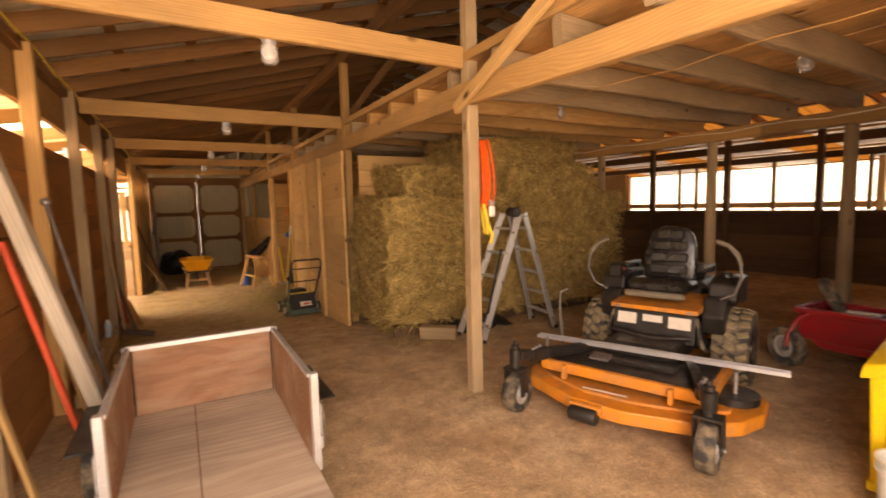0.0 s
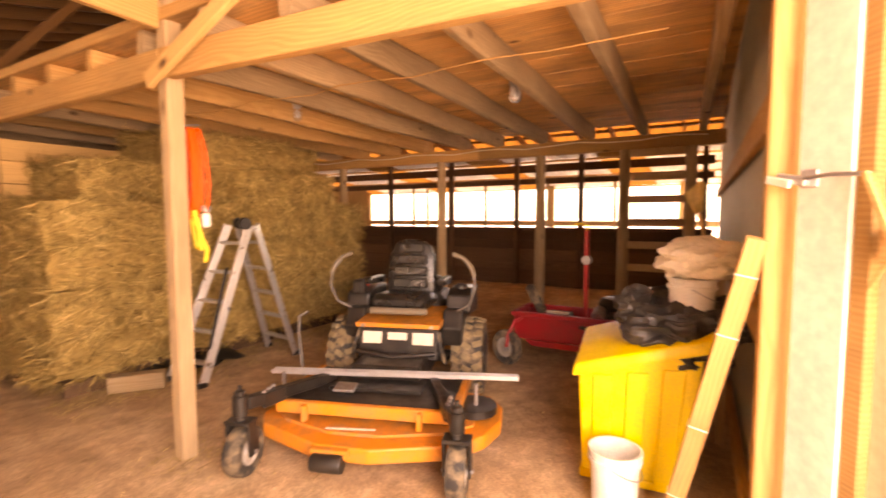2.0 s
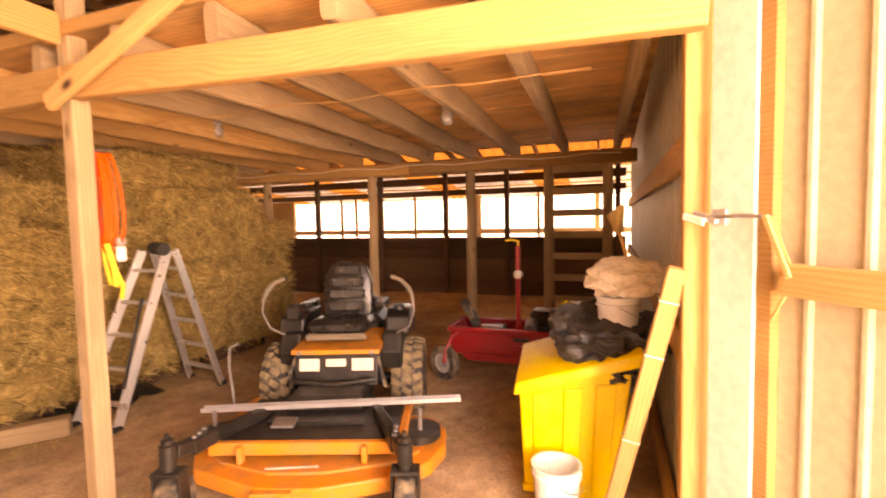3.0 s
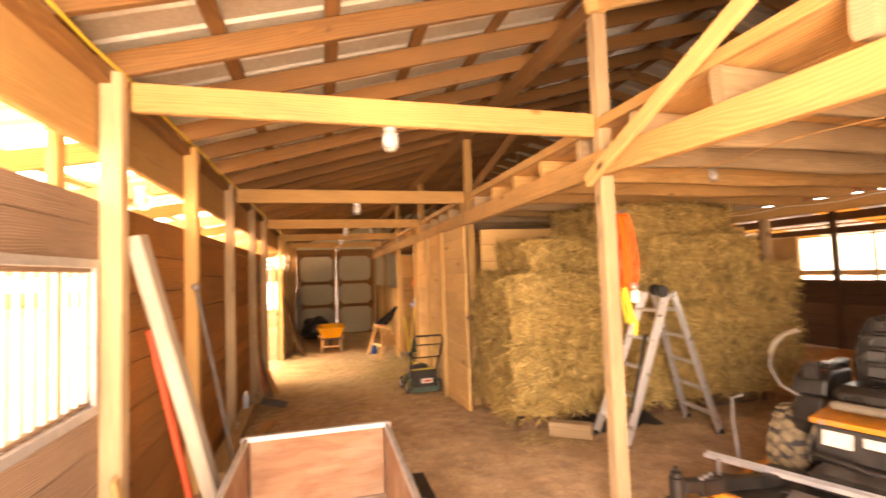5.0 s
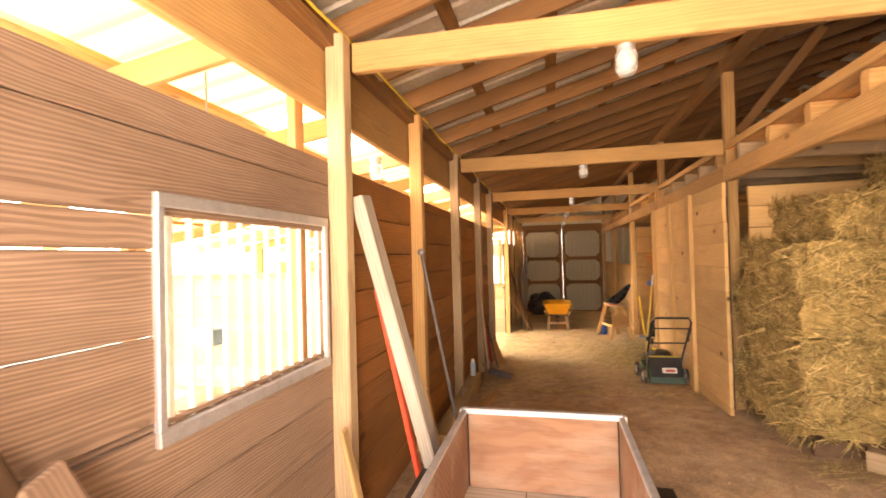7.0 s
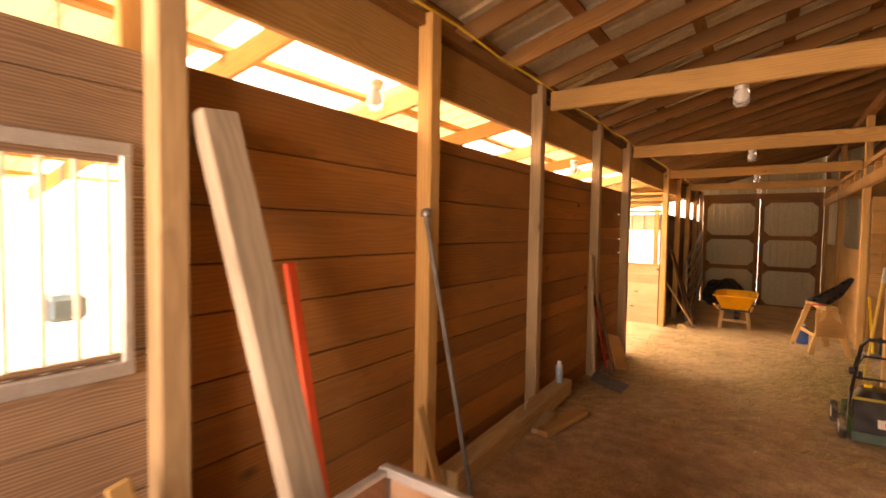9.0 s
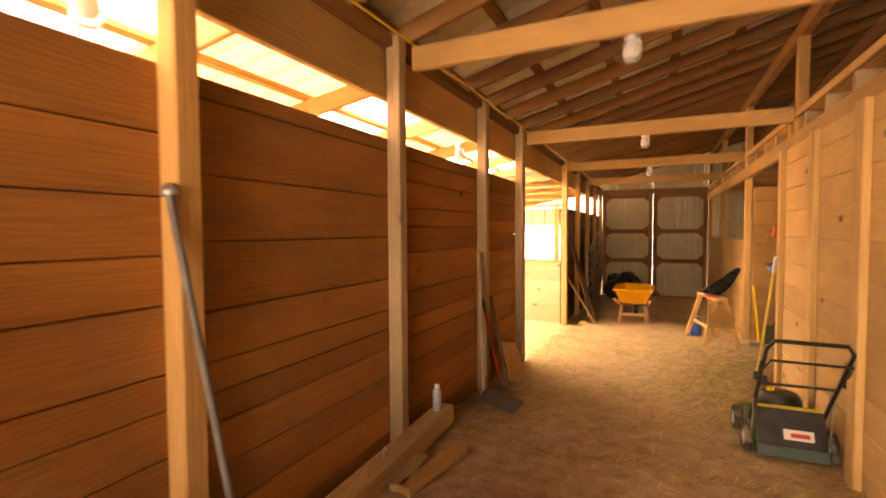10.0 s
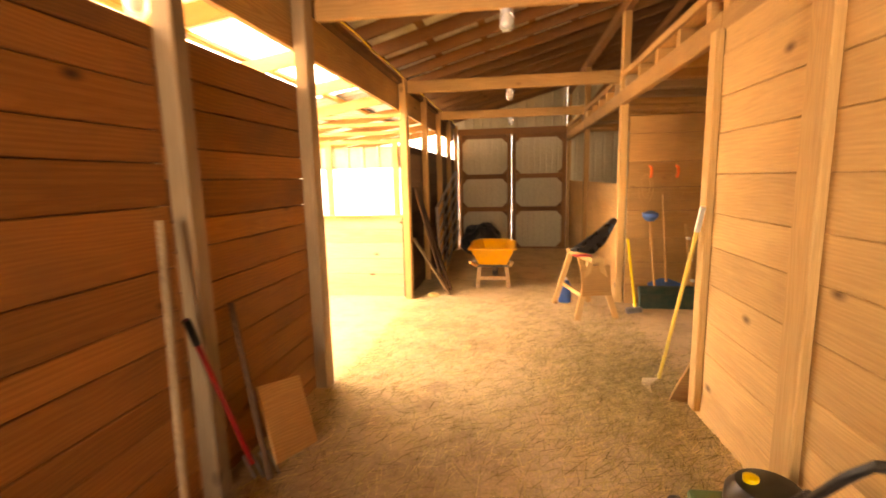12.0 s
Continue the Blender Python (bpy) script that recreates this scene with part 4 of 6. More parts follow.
# ---- loose straw ----
def straw(name, label, count, place, seed, length=(0.05, 0.16)):
    rnd = random.Random(seed)
    bm = bmesh.new()
    for _ in range(count):
        x, y = place(rnd)
        z = floor_z(x, y) + 0.018 * noise.noise((x * 1.3, y * 1.3, 0)) + 0.009 * noise.noise((x * 4, y * 4, 3)) + 0.008
        a = rnd.uniform(0, math.pi)
        d = Vector((math.cos(a), math.sin(a), rnd.uniform(-0.05, 0.12))) * rnd.uniform(*length)
        s = Vector((-math.sin(a), math.cos(a), 0.3)) * rnd.uniform(0.001, 0.0022)
        p = Vector((x, y, z))
        v = [bm.verts.new(q) for q in (p - s, p + s, p + d + s, p + d - s)]
        bm.faces.new(v)
    tagged(part(name, bm, STRAW), label, "straw", kind="stuff")


def cross_place(rnd):
    return rnd.uniform(-1.4, 1.4), min(max(rnd.gauss(10.4, 1.7), 7.2), 15.5)


def right_place(rnd):
    return rnd.gauss(0.9, 0.35), rnd.gauss(9.9, 0.8)


def hay_place(rnd):
    return rnd.uniform(1.3, 5.0), 5.4 - abs(rnd.gauss(0, 0.28))


def post_place(rnd):
    return rnd.gauss(1.46, 0.13), rnd.gauss(3.75, 0.13)


def all_place(rnd):
    return rnd.uniform(-1.35, 5.5), rnd.uniform(1.6, 9.0)


straw("straw_litter", "loose yellow straw scattered over the cross aisle", 15000, cross_place, 1)
straw("straw_drift", "drift of loose straw by the opening", 6500, right_place, 2)
straw("hay_litter", "loose hay along the foot of the stack", 2600, hay_place, 3)
straw("wood_shavings", "pale wood shavings round the foot of the aisle post", 420, post_place, 6, (0.02, 0.06))
straw("chaff", "thin scatter of chaff on the earth floor", 1800, all_place, 4, (0.02, 0.07))


# ---- riding mower ----
def wheel(parent, name, centre, radius, width, tread, rim_mat, lugs=0, sides=28):
    """A tyre and rim, axle along local y; the tyre is a part and the rim its piece."""
    prof = [(radius * 0.55, -width * 0.42), (radius * 0.80, -width * 0.5), (radius * 0.93, -width * 0.46), (radius * 0.985, -width * 0.3), (radius, 0), (radius * 0.985, width * 0.3),
            (radius * 0.93, width * 0.46), (radius * 0.80, width * 0.5), (radius * 0.55, width * 0.42)]
    bm = bmesh.new()
    lathem(bm, prof, pose(0, 0, 0, 90, 0, 0), sides, cap=False)
    bmesh.ops.recalc_face_normals(bm, faces=bm.faces)
    t = part(name, bm, RUBBER if lugs else tread, parent, smooth=True, matrix=pose(*centre))
    if lugs:
        lug = bpy.data.meshes.new("tread_lug")
        lb = box(radius * 0.15, width * 0.30, 0.022, None, 0.006)
        lb.to_mesh(lug)
        lb.free()
        lug.materials.append(tread)
        for i in range(lugs):
            for s in (-1, 1):
                share("tread_lug", lug, t, pose(0, 0, 0, 0, 360 * i / lugs + (8 if s > 0 else 0), 0) @ pose(0, s * width * 0.33, radius * 0.955, s * -16, 0, s * 24))
            share("tread_lug", lug, t, pose(0, 0, 0, 0, 360 * (i + 0.75) / lugs, 0) @ pose(0, 0, radius * 0.99, 0, 0, -28))
    rp = [(0.012, -width * 0.5), (radius * 0.2, -width * 0.48), (radius * 0.24, -width * 0.3), (radius * 0.5, -width * 0.3), (radius * 0.58, -width * 0.43), (radius * 0.58, width * 0.43), (radius * 0.5, width * 0.3), (radius * 0.24, width * 0.3),
          (radius * 0.2, width * 0.48), (0.012, width * 0.5)]
    part("rim", lathe(rp, pose(0, 0, 0, 90, 0, 0), 20), rim_mat, t, smooth=True)
    return t


def riding_mower():
    m = thing("riding_mower", "orange and black riding mower with a wide front deck", "riding mower", pose(3.05, 3.16, 0.22, 0, 0, 199.2))
    for s in (-1, 1):
        wheel(m, "rear_wheel", (0.0 if s < 0 else -0.06, s * 0.51, 0.315), 0.315, 0.255, RUBBER_DUST, BLACK, 22, 32)
        wheel(m, "caster_wheel", (1.43, s * 0.62, 0.145), 0.145, 0.105, RUBBER, CONCRETE, 0)
        fk = part("caster_fork", prism([(-0.05, 0.0), (0.05, 0.0), (0.06, 0.19), (-0.02, 0.19)], 0.012, pose(1.43, s * 0.62 + 0.075, 0.13, 90, 0, 0), 0.003), BLACK, m)
        part("fork_arm", prism([(-0.05, 0.0), (0.05, 0.0), (0.06, 0.19), (-0.02, 0.19)], 0.012, pose(1.43, s * 0.62 - 0.063, 0.13, 90, 0, 0), 0.003), BLACK, fk)
        part("fork_crown", box(0.10, 0.15, 0.02, pose(1.45, s * 0.62, 0.325), 0.004), BLACK, fk)
        part("caster_stem", lathe([(0.034, 0.33), (0.034, 0.36), (0.042, 0.365), (0.042, 0.47), (0.03, 0.475), (0.03, 0.50), (0.012, 0.505), (0.012, 0.53)], pose(1.45, s * 0.62, 0), 14), BLACK, m, smooth=True)
        part("caster_bolt", tube([(1.43, s * 0.62 - 0.085, 0.145), (1.43, s * 0.62 + 0.085, 0.145)], 0.012, 8), STEEL, m)
        arm, ln = along((1.42, s * 0.60, 0.42), (0.75, s * 0.36, 0.36))
        part("front_arm", box(ln, 0.06, 0.07, None, 0.006), BLACK, m, matrix=arm)
        # side pods with tanks
        part("tank", prism([(-0.45, 0.62), (0.06, 0.68), (0.10, 0.72), (0.06, 0.84), (-0.10, 0.88), (-0.45, 0.86)], 0.20, pose(0, s * 0.43 + 0.10, 0, 90, 0, 0), 0.02), BLACK, m)
        part("fuel_cap", lathe([(0.045, 0), (0.045, 0.03), (0.03, 0.04)], pose(-0.08, s * 0.43, 0.875), 14), RED_HANDLE if s < 0 else BLACK, m)
        # drive levers
        part("drive_lever", tube([(0.20, s * 0.44, 0.74), (0.24, s * 0.54, 0.80), (0.27, s * 0.585, 0.93), (0.26, s * 0.57, 1.05), (0.24, s * 0.50, 1.14)], 0.010, 9), DULL_STEEL, m, "grey bent lever", smooth=True)
        part("lever_grip", tube([(0.265, s * 0.578, 1.02), (0.25, s * 0.55, 1.10), (0.24, s * 0.49, 1.16), (0.235, s * 0.41, 1.19)], 0.017, 9), GREY_BOARD_PLASTIC, m, "worn beige grip", smooth=True)
        part("armrest", prism([(-0.18, 0.90), (0.16, 0.93), (0.17, 0.98), (-0.18, 0.97)], 0.07, pose(0, s * 0.30 + 0.035, 0, 90, 0, 0), 0.012), VINYL, m)
    # control boxes on the side pods, seat springs, hydraulic hoses and lift pedal
    for s in (-1, 1):
        part("side_pod", prism([(-0.30, 0.46), (0.22, 0.46), (0.26, 0.60), (0.18, 0.74), (-0.30, 0.74)], 0.16, pose(0, s * 0.40 + 0.08, 0, 90, 0, 0), 0.02), BLACK, m)
        part("hose", tube([(0.34, s * 0.31, 0.60), (0.40, s * 0.34, 0.50), (0.36, s * 0.36, 0.38), (0.24, s * 0.36, 0.33)], 0.016, 8), RUBBER, m, smooth=True)
        part("seat_bolt", lathe([(0.016, 0), (0.016, 0.012)], pose(0.40, s * 0.27, 0.645, 0, 90, 0), 8), STEEL, m)
        part("arm_bracket", box(0.16, 0.05, 0.09, pose(1.26, s * 0.53, 0.40, 0, 0, s * 20), 0.008), BLACK, m)
        for k in range(3):
            part("arm_bolt", lathe([(0.014, 0), (0.014, 0.014)], pose(1.32 - 0.05 * k, s * 0.55, 0.446), 8), STEEL, m)
    part("control_box", box(0.12, 0.10, 0.12, pose(0.10, -0.40, 0.90), 0.02), BLACK, m)
    part("lower_bar", tube([(0.46, -0.30, 0.46), (0.52, 0, 0.44), (0.46, 0.30, 0.46)], 0.018, 8), BLACK, m, smooth=True)
    part("pedal", box(0.10, 0.14, 0.02, pose(0.98, -0.18, 0.375, 0, 12, 0), 0.005), STEEL, m)
    part("deck_badge", box(0.02, 0.30, 0.003, pose(1.235, -0.05, 0.225, 0, 0, 4), 0), GREY_STICKER, m, "worn pale lettering strip on the deck")
    part("side_sticker", box(0.09, 0.11, 0.003, pose(1.02, -0.52, 0.226), 0), RED_STICKER, m)
    # engine behind the seat
    part("engine", box(0.50, 0.55, 0.36, pose(-0.42, 0, 0.62), 0.05), BLACK, m)
    part("engine_cover", lathe([(0.20, 0), (0.22, 0.05), (0.20, 0.12), (0.12, 0.15)], pose(-0.42, 0, 0.80), 22), BLACK, m, smooth=True)
    part("chassis", box(1.15, 0.50, 0.16, pose(0.15, 0, 0.36), 0.015), BLACK, m)
    part("axle", tube([(0, -0.42, 0.315), (0, 0.42, 0.315)], 0.05, 12), BLACK, m)
    # foot plate, front panel with stickers, orange lip
    part("footplate", prism([(0.42, 0.30), (0.95, 0.34), (0.95, 0.365), (0.42, 0.325)], 0.62, pose(0, 0.31, 0, 90, 0, 0), 0.004), BLACK, m)
    fp = part("front_panel", prism([(0.38, 0.40), (0.41, 0.40), (0.37, 0.62), (0.34, 0.62)], 0.62, pose(0, 0.31, 0, 90, 0, 0), 0.004), BLACK, m)
    for y, w in ((-0.20, 0.15), (0.0, 0.15), (0.20, 0.16)):
        part("sticker", box(0.003, w, 0.09 if y else 0.055, pose(0.384, y, 0.55 if y else 0.565, 0, -10, 0), 0), GREY_STICKER, fp, "worn pale sticker")
    part("seat_pan", prism([(-0.20, 0.63), (0.40, 0.63), (0.40, 0.665), (-0.20, 0.70)], 0.66, pose(0, 0.33, 0, 90, 0, 0), 0.006), ORANGE, m, "orange enamelled seat pan")
    # seat
    bm = box(0.46, 0.46, 0.13, None, 0.045)
    part("seat", bm, VINYL, m, smooth=True, matrix=pose(0.12, 0, 0.80, 0, -4, 0))
    bm = prism([(-0.20, 0), (0.20, 0), (0.21, 0.12), (0.20, 0.32), (0.16, 0.43), (0.08, 0.48), (-0.08, 0.48), (-0.16, 0.43), (-0.20, 0.32), (-0.21, 0.12)], 0.10, None, 0.03)
    back = part("backrest", bm, VINYL, m, smooth=True, matrix=pose(-0.12, 0, 0.80, 90, 0, 90) @ pose(0, 0, 0, -10, 0, 0))
    for i, (z, w) in enumerate(((0.10, 0.30), (0.20, 0.30), (0.30, 0.28), (0.40, 0.22))):
        part("backrest_pad", box(w, 0.085, 0.03, pose(0, z, 0.103), 0.012), VINYL, back, smooth=True)
    part("seat_lip", box(0.05, 0.46, 0.05, pose(0.36, 0, 0.755), 0.015), GREY_BOARD_PLASTIC, m, "worn seat front")
    # deck
    outline = [(0.50, -0.70), (1.05, -0.72), (1.20, -0.64), (1.40, -0.20), (1.41, 0.12), (1.28, 0.58), (1.12, 0.74), (0.92, 0.82), (0.70, 0.82), (0.52, 0.72)]
    part("deck", prism(outline, 0.09, pose(0, 0, 0.11), 0.012), ORANGE, m, "scratched orange mower deck")
    part("deck_top", prism([(0.55, -0.62), (1.05, -0.62), (1.16, -0.50), (1.28, -0.18), (1.28, 0.14), (1.18, 0.52), (1.05, 0.66), (0.55, 0.66)], 0.02, pose(0, 0, 0.202), 0.004), ORANGE_WORN, m)
    part("deck_mat", box(0.63, 1.06, 0.012, pose(0.82, 0, 0.335), 0.003), BLACK, m, "black ribbed foot mat")
    part("front_rail", box(0.045, 1.12, 0.075, pose(1.16, 0, 0.305), 0.006), ORANGE, m)
    for s in (-1, 1):
        part("side_rail", box(0.66, 0.045, 0.075, pose(0.80, s * 0.56, 0.305), 0.006), ORANGE, m)
        part("rail_bracket", box(0.05, 0.03, 0.10, pose(1.20, s * 0.36, 0.285), 0.004), ORANGE, m)
        part("deck_hanger", tube([(0.9, s * 0.66, 0.28), (0.9, s * 0.66, 0.42)], 0.014, 8), STEEL, m)
        part("belt_cover", lathe([(0.15, 0.285), (0.15, 0.33), (0.06, 0.345)], pose(0.85, s * 0.64, -0.06), 18), BLACK, m, smooth=True)
    part("roller", lathe([(0.045, -0.09), (0.05, -0.08), (0.05, 0.08), (0.045, 0.09)], pose(1.46, -0.10, 0.13, 90, 0, 0), 16), BLACK, m, smooth=True)
    part("roller_bracket", box(0.05, 0.22, 0.05, pose(1.42, -0.10, 0.17), 0.005), ORANGE, m)
    part("deck_lever", tube([(0.62, -0.66, 0.30), (0.60, -0.70, 0.62), (0.58, -0.70, 0.74), (0.56, -0.64, 0.77)], 0.011, 8), DULL_STEEL, m, smooth=True)


riding_mower()
bar, ln = along((2.01, 3.62, 0.625), (2.70, 2.06, 0.625))
b = thing("steel_rail", "long pale perforated steel rail lying across the mower deck", "rail", bar)
part("web", box(ln, 0.045, 0.008, pose(0, 0, -0.012), 0.001), GALV, b)
for s in (-1, 1):
    part("flange", box(ln, 0.006, 0.03, pose(0, s * 0.0255, 0), 0.001), GALV, b)
for i in range(36):
    part("slot", box(0.018, 0.002, 0.009, pose(-ln / 2 + 0.04 + i * (ln - 0.08) / 35, 0.0296 , 0.002), 0), BLACK, b)


def red_machine():
    """Walk-behind trimmer: red tray with a turned rim, big front wheel, upright pole and engine."""
    m = thing("red_trimmer", "red walk-behind field trimmer with a black engine parked by the post", "trimmer", pose(4.45, 2.05, 0.22))
    wheel(m, "front_wheel", (-0.35, 0.64, 0.178), 0.178, 0.09, RUBBER, CONCRETE, 0, 26).rotation_euler = (0, 0, radians(68))
    part("wheel_fork", tube([(-0.42, 0.62, 0.178), (-0.41, 0.61, 0.30), (-0.33, 0.57, 0.44), (-0.26, 0.52, 0.47)], 0.02, 8), RED, m, smooth=True)
    part("fork_bolt", lathe([(0.022, -0.02), (0.022, 0.02), (0.012, 0.024)], pose(-0.435, 0.615, 0.178, 0, -90, -20), 10), STEEL, m)
    # tray: floor, walls and rim
    part("tray_floor", box(0.50, 1.20, 0.02, pose(0.02, 0.0, 0.26), 0.004), RED, m)
    for y in (-0.60, 0.60):
        part("tray_end", box(0.50, 0.02, 0.22, pose(0.02, y, 0.37), 0.004), RED, m)
    for x in (-0.22, 0.26):
        part("tray_side", box(0.02, 1.18, 0.22, pose(x, 0, 0.37), 0.004), RED, m)
        part("rim", box(0.075, 1.28, 0.045, pose(x, 0, 0.50), 0.008), RED, m)
    for y in (-0.62, 0.62):
        part("rim_end", box(0.40, 0.05, 0.045, pose(0.02, y, 0.50), 0.008), RED, m)
    part("skirt", prism([(-0.52, 0.19), (0.42, 0.19), (0.50, 0.25), (-0.52, 0.25)], 0.02, pose(-0.25, 0, 0, 90, 0, 90), 0.004), RED, m)
    part("side_step", box(0.06, 0.34, 0.03, pose(-0.26, -0.25, 0.36), 0.006), RED, m)
    part("nameplate", box(0.004, 0.16, 0.035, pose(-0.234, -0.12, 0.425), 0), BLACK, m)
    part("battery", box(0.22, 0.24, 0.16, pose(0.02, 0.22, 0.42), 0.012), BLACK, m)
    part("battery_top", box(0.05, 0.22, 0.02, pose(-0.05, 0.22, 0.512), 0.004), GREY_STICKER, m)
    part("engine", box(0.34, 0.36, 0.26, pose(0.04, -0.32, 0.46), 0.04), BLACK, m)
    part("engine_cowl", lathe([(0.15, 0), (0.16, 0.06), (0.12, 0.11), (0.05, 0.12)], pose(0.04, -0.32, 0.58), 18), BLACK, m, smooth=True)
    part("muffler", lathe([(0.055, -0.07), (0.062, -0.05), (0.062, 0.05), (0.055, 0.07)], pose(-0.14, -0.20, 0.55, 0, 70, 0), 16), STEEL, m, smooth=True)
    part("air_filter", lathe([(0.06, 0), (0.065, 0.02), (0.065, 0.09), (0.05, 0.1)], pose(-0.06, -0.44, 0.62), 16), BLACK, m, smooth=True)
    part("spare_tyre", lathe([(0.10, -0.04), (0.15, -0.05), (0.17, -0.02), (0.17, 0.02), (0.15, 0.05), (0.10, 0.04)], pose(0.12, 0.50, 0.60, 62, 0, 25), 22), RUBBER, m, smooth=True)
    part("pole", box(0.042, 0.042, 0.86, pose(-0.10, -0.07, 0.92), 0.005), RED, m)
    part("pole_clamp", lathe([(0.045, -0.03), (0.045, 0.03)], pose(-0.10, -0.07, 1.06, 0, 90, 0), 14), STEEL, m, smooth=True)
    part("handle", tube([(-0.10, -0.07, 1.33), (-0.12, -0.08, 1.39), (-0.12, -0.02, 1.41), (-0.11, 0.05, 1.40)], 0.013, 8), ROPE_Y, m, smooth=True)
    wheel(m, "rear_wheel", (0.42, -0.40, 0.20), 0.20, 0.10, RUBBER, BLACK, 0, 24).rotation_euler = (0, 0, radians(90))
    wheel(m, "rear_wheel", (0.42, 0.40, 0.20), 0.20, 0.10, RUBBER, BLACK, 0, 24).rotation_euler = (0, 0, radians(90))
    part("crossbar", tube([(0.10, -0.40, 0.20), (0.42, -0.40, 0.20)], 0.02, 8), BLACK, m)


red_machine()


# ---- aluminium folding ladder ----
def step_ladder():
    l = thing("folding_ladder", "aluminium folding ladder standing open before the hay", "ladder", pose(0, 0, 0))
    top = Vector((2.66, 4.76, 1.63))
    for s, feet in ((0, ((2.18, 5.20, 0.22), (2.21, 4.76, 0.22))), (1, ((3.36, 5.30, 0.22), (3.30, 4.80, 0.22)))):
        side = part("ladder_side", box(0.05, 0.05, 0.05, pose(*(top + Vector((0.05 * s, 0.0, 0.0))))), ALU, l)
        half = (Vector(feet[1]) - Vector(feet[0])) / 2 * 0.62
        tops = (top - half + Vector((0.04 * (2 * s - 1), 0, 0)), top + half + Vector((0.04 * (2 * s - 1), 0, 0)))
        for a, b in zip(feet, tops):
            o = stick("rail", a, b, 0.028, 0.075, ALU, l, up=(1 if s else -1, 0.3, 0.3), bevel=0.006)
            f = part("foot", box(0.09, 0.05, 0.05, pose(a[0], a[1], a[2] + 0.02), 0.008), BLACK, l)
        for i in range(5):
            f = (i + 0.75) / 5.4
            p, q = Vector(feet[0]).lerp(tops[0], f), Vector(feet[1]).lerp(tops[1], f)
            stick("rung", p, q, 0.055, 0.028, ALU, l, bevel=0.006)
    part("hinge", lathe([(0.05, -0.03), (0.055, -0.02), (0.055, 0.02), (0.05, 0.03)], pose(top.x - 0.08, top.y - 0.14, top.z + 0.01, 0, 90, 70), 18), BLACK, l, smooth=True)
    part("hinge", lathe([(0.05, -0.03), (0.055, -0.02), (0.055, 0.02), (0.05, 0.03)], pose(top.x + 0.06, top.y + 0.13, top.z + 0.01, 0, 90, 70), 18), BLACK, l, smooth=True)
    o = stick("writing_strip", (2.26, 4.722, 0.55), (2.44, 4.70, 1.25), 0.004, 0.028, BLACK, l, up=(-1, 0.3, 0.3))


step_ladder()


def hung_cord():
    c = thing("extension_cord", "orange extension cord coiled over a nail on the post", "cord")
    rnd = random.Random(5)
    for i in range(7):
        pts = []
        w, drop = 0.05 + 0.012 * i, 0.50 + 0.02 * (i % 4)
        off = rnd.uniform(-0.02, 0.02)
        for k in range(20):
            a = 2 * math.pi * k / 20
            sag = 0.5 - 0.5 * math.cos(a)
            pts.append((1.545 + 0.008 * i, 3.765 + off + w * math.sin(a) * (0.5 + 0.5 * sag), 2.24 - drop * sag))
        part("coil", tube(pts, 0.009, 6, True), CORD_O, c, smooth=True)
    part("plug", box(0.05, 0.04, 0.09, pose(1.60, 3.70, 1.68), 0.012), WHITE_PLASTIC, c, "pale plug end")
    part("plug_ring", lathe([(0.022, 0), (0.03, 0.02), (0.022, 0.04)], pose(1.60, 3.70, 1.73), 12), GALV, c, smooth=True)
    n = part("nail", tube([(1.52, 3.77, 2.25), (1.62, 3.77, 2.27)], 0.006, 6), STEEL, c)
    r = thing("yellow_strap", "yellow webbing strap hanging from the post", "strap")
    part("loop", tube([(1.55, 3.74, 1.74), (1.57, 3.72, 1.60), (1.58, 3.73, 1.50), (1.59, 3.78, 1.50), (1.58, 3.80, 1.62), (1.56, 3.78, 1.74)], 0.016, 6), ROPE_Y, r, smooth=True)
    part("tail", tube([(1.57, 3.72, 1.60), (1.60, 3.70, 1.50), (1.60, 3.72, 1.42)], 0.013, 6), ROPE_Y, r, smooth=True)


hung_cord()


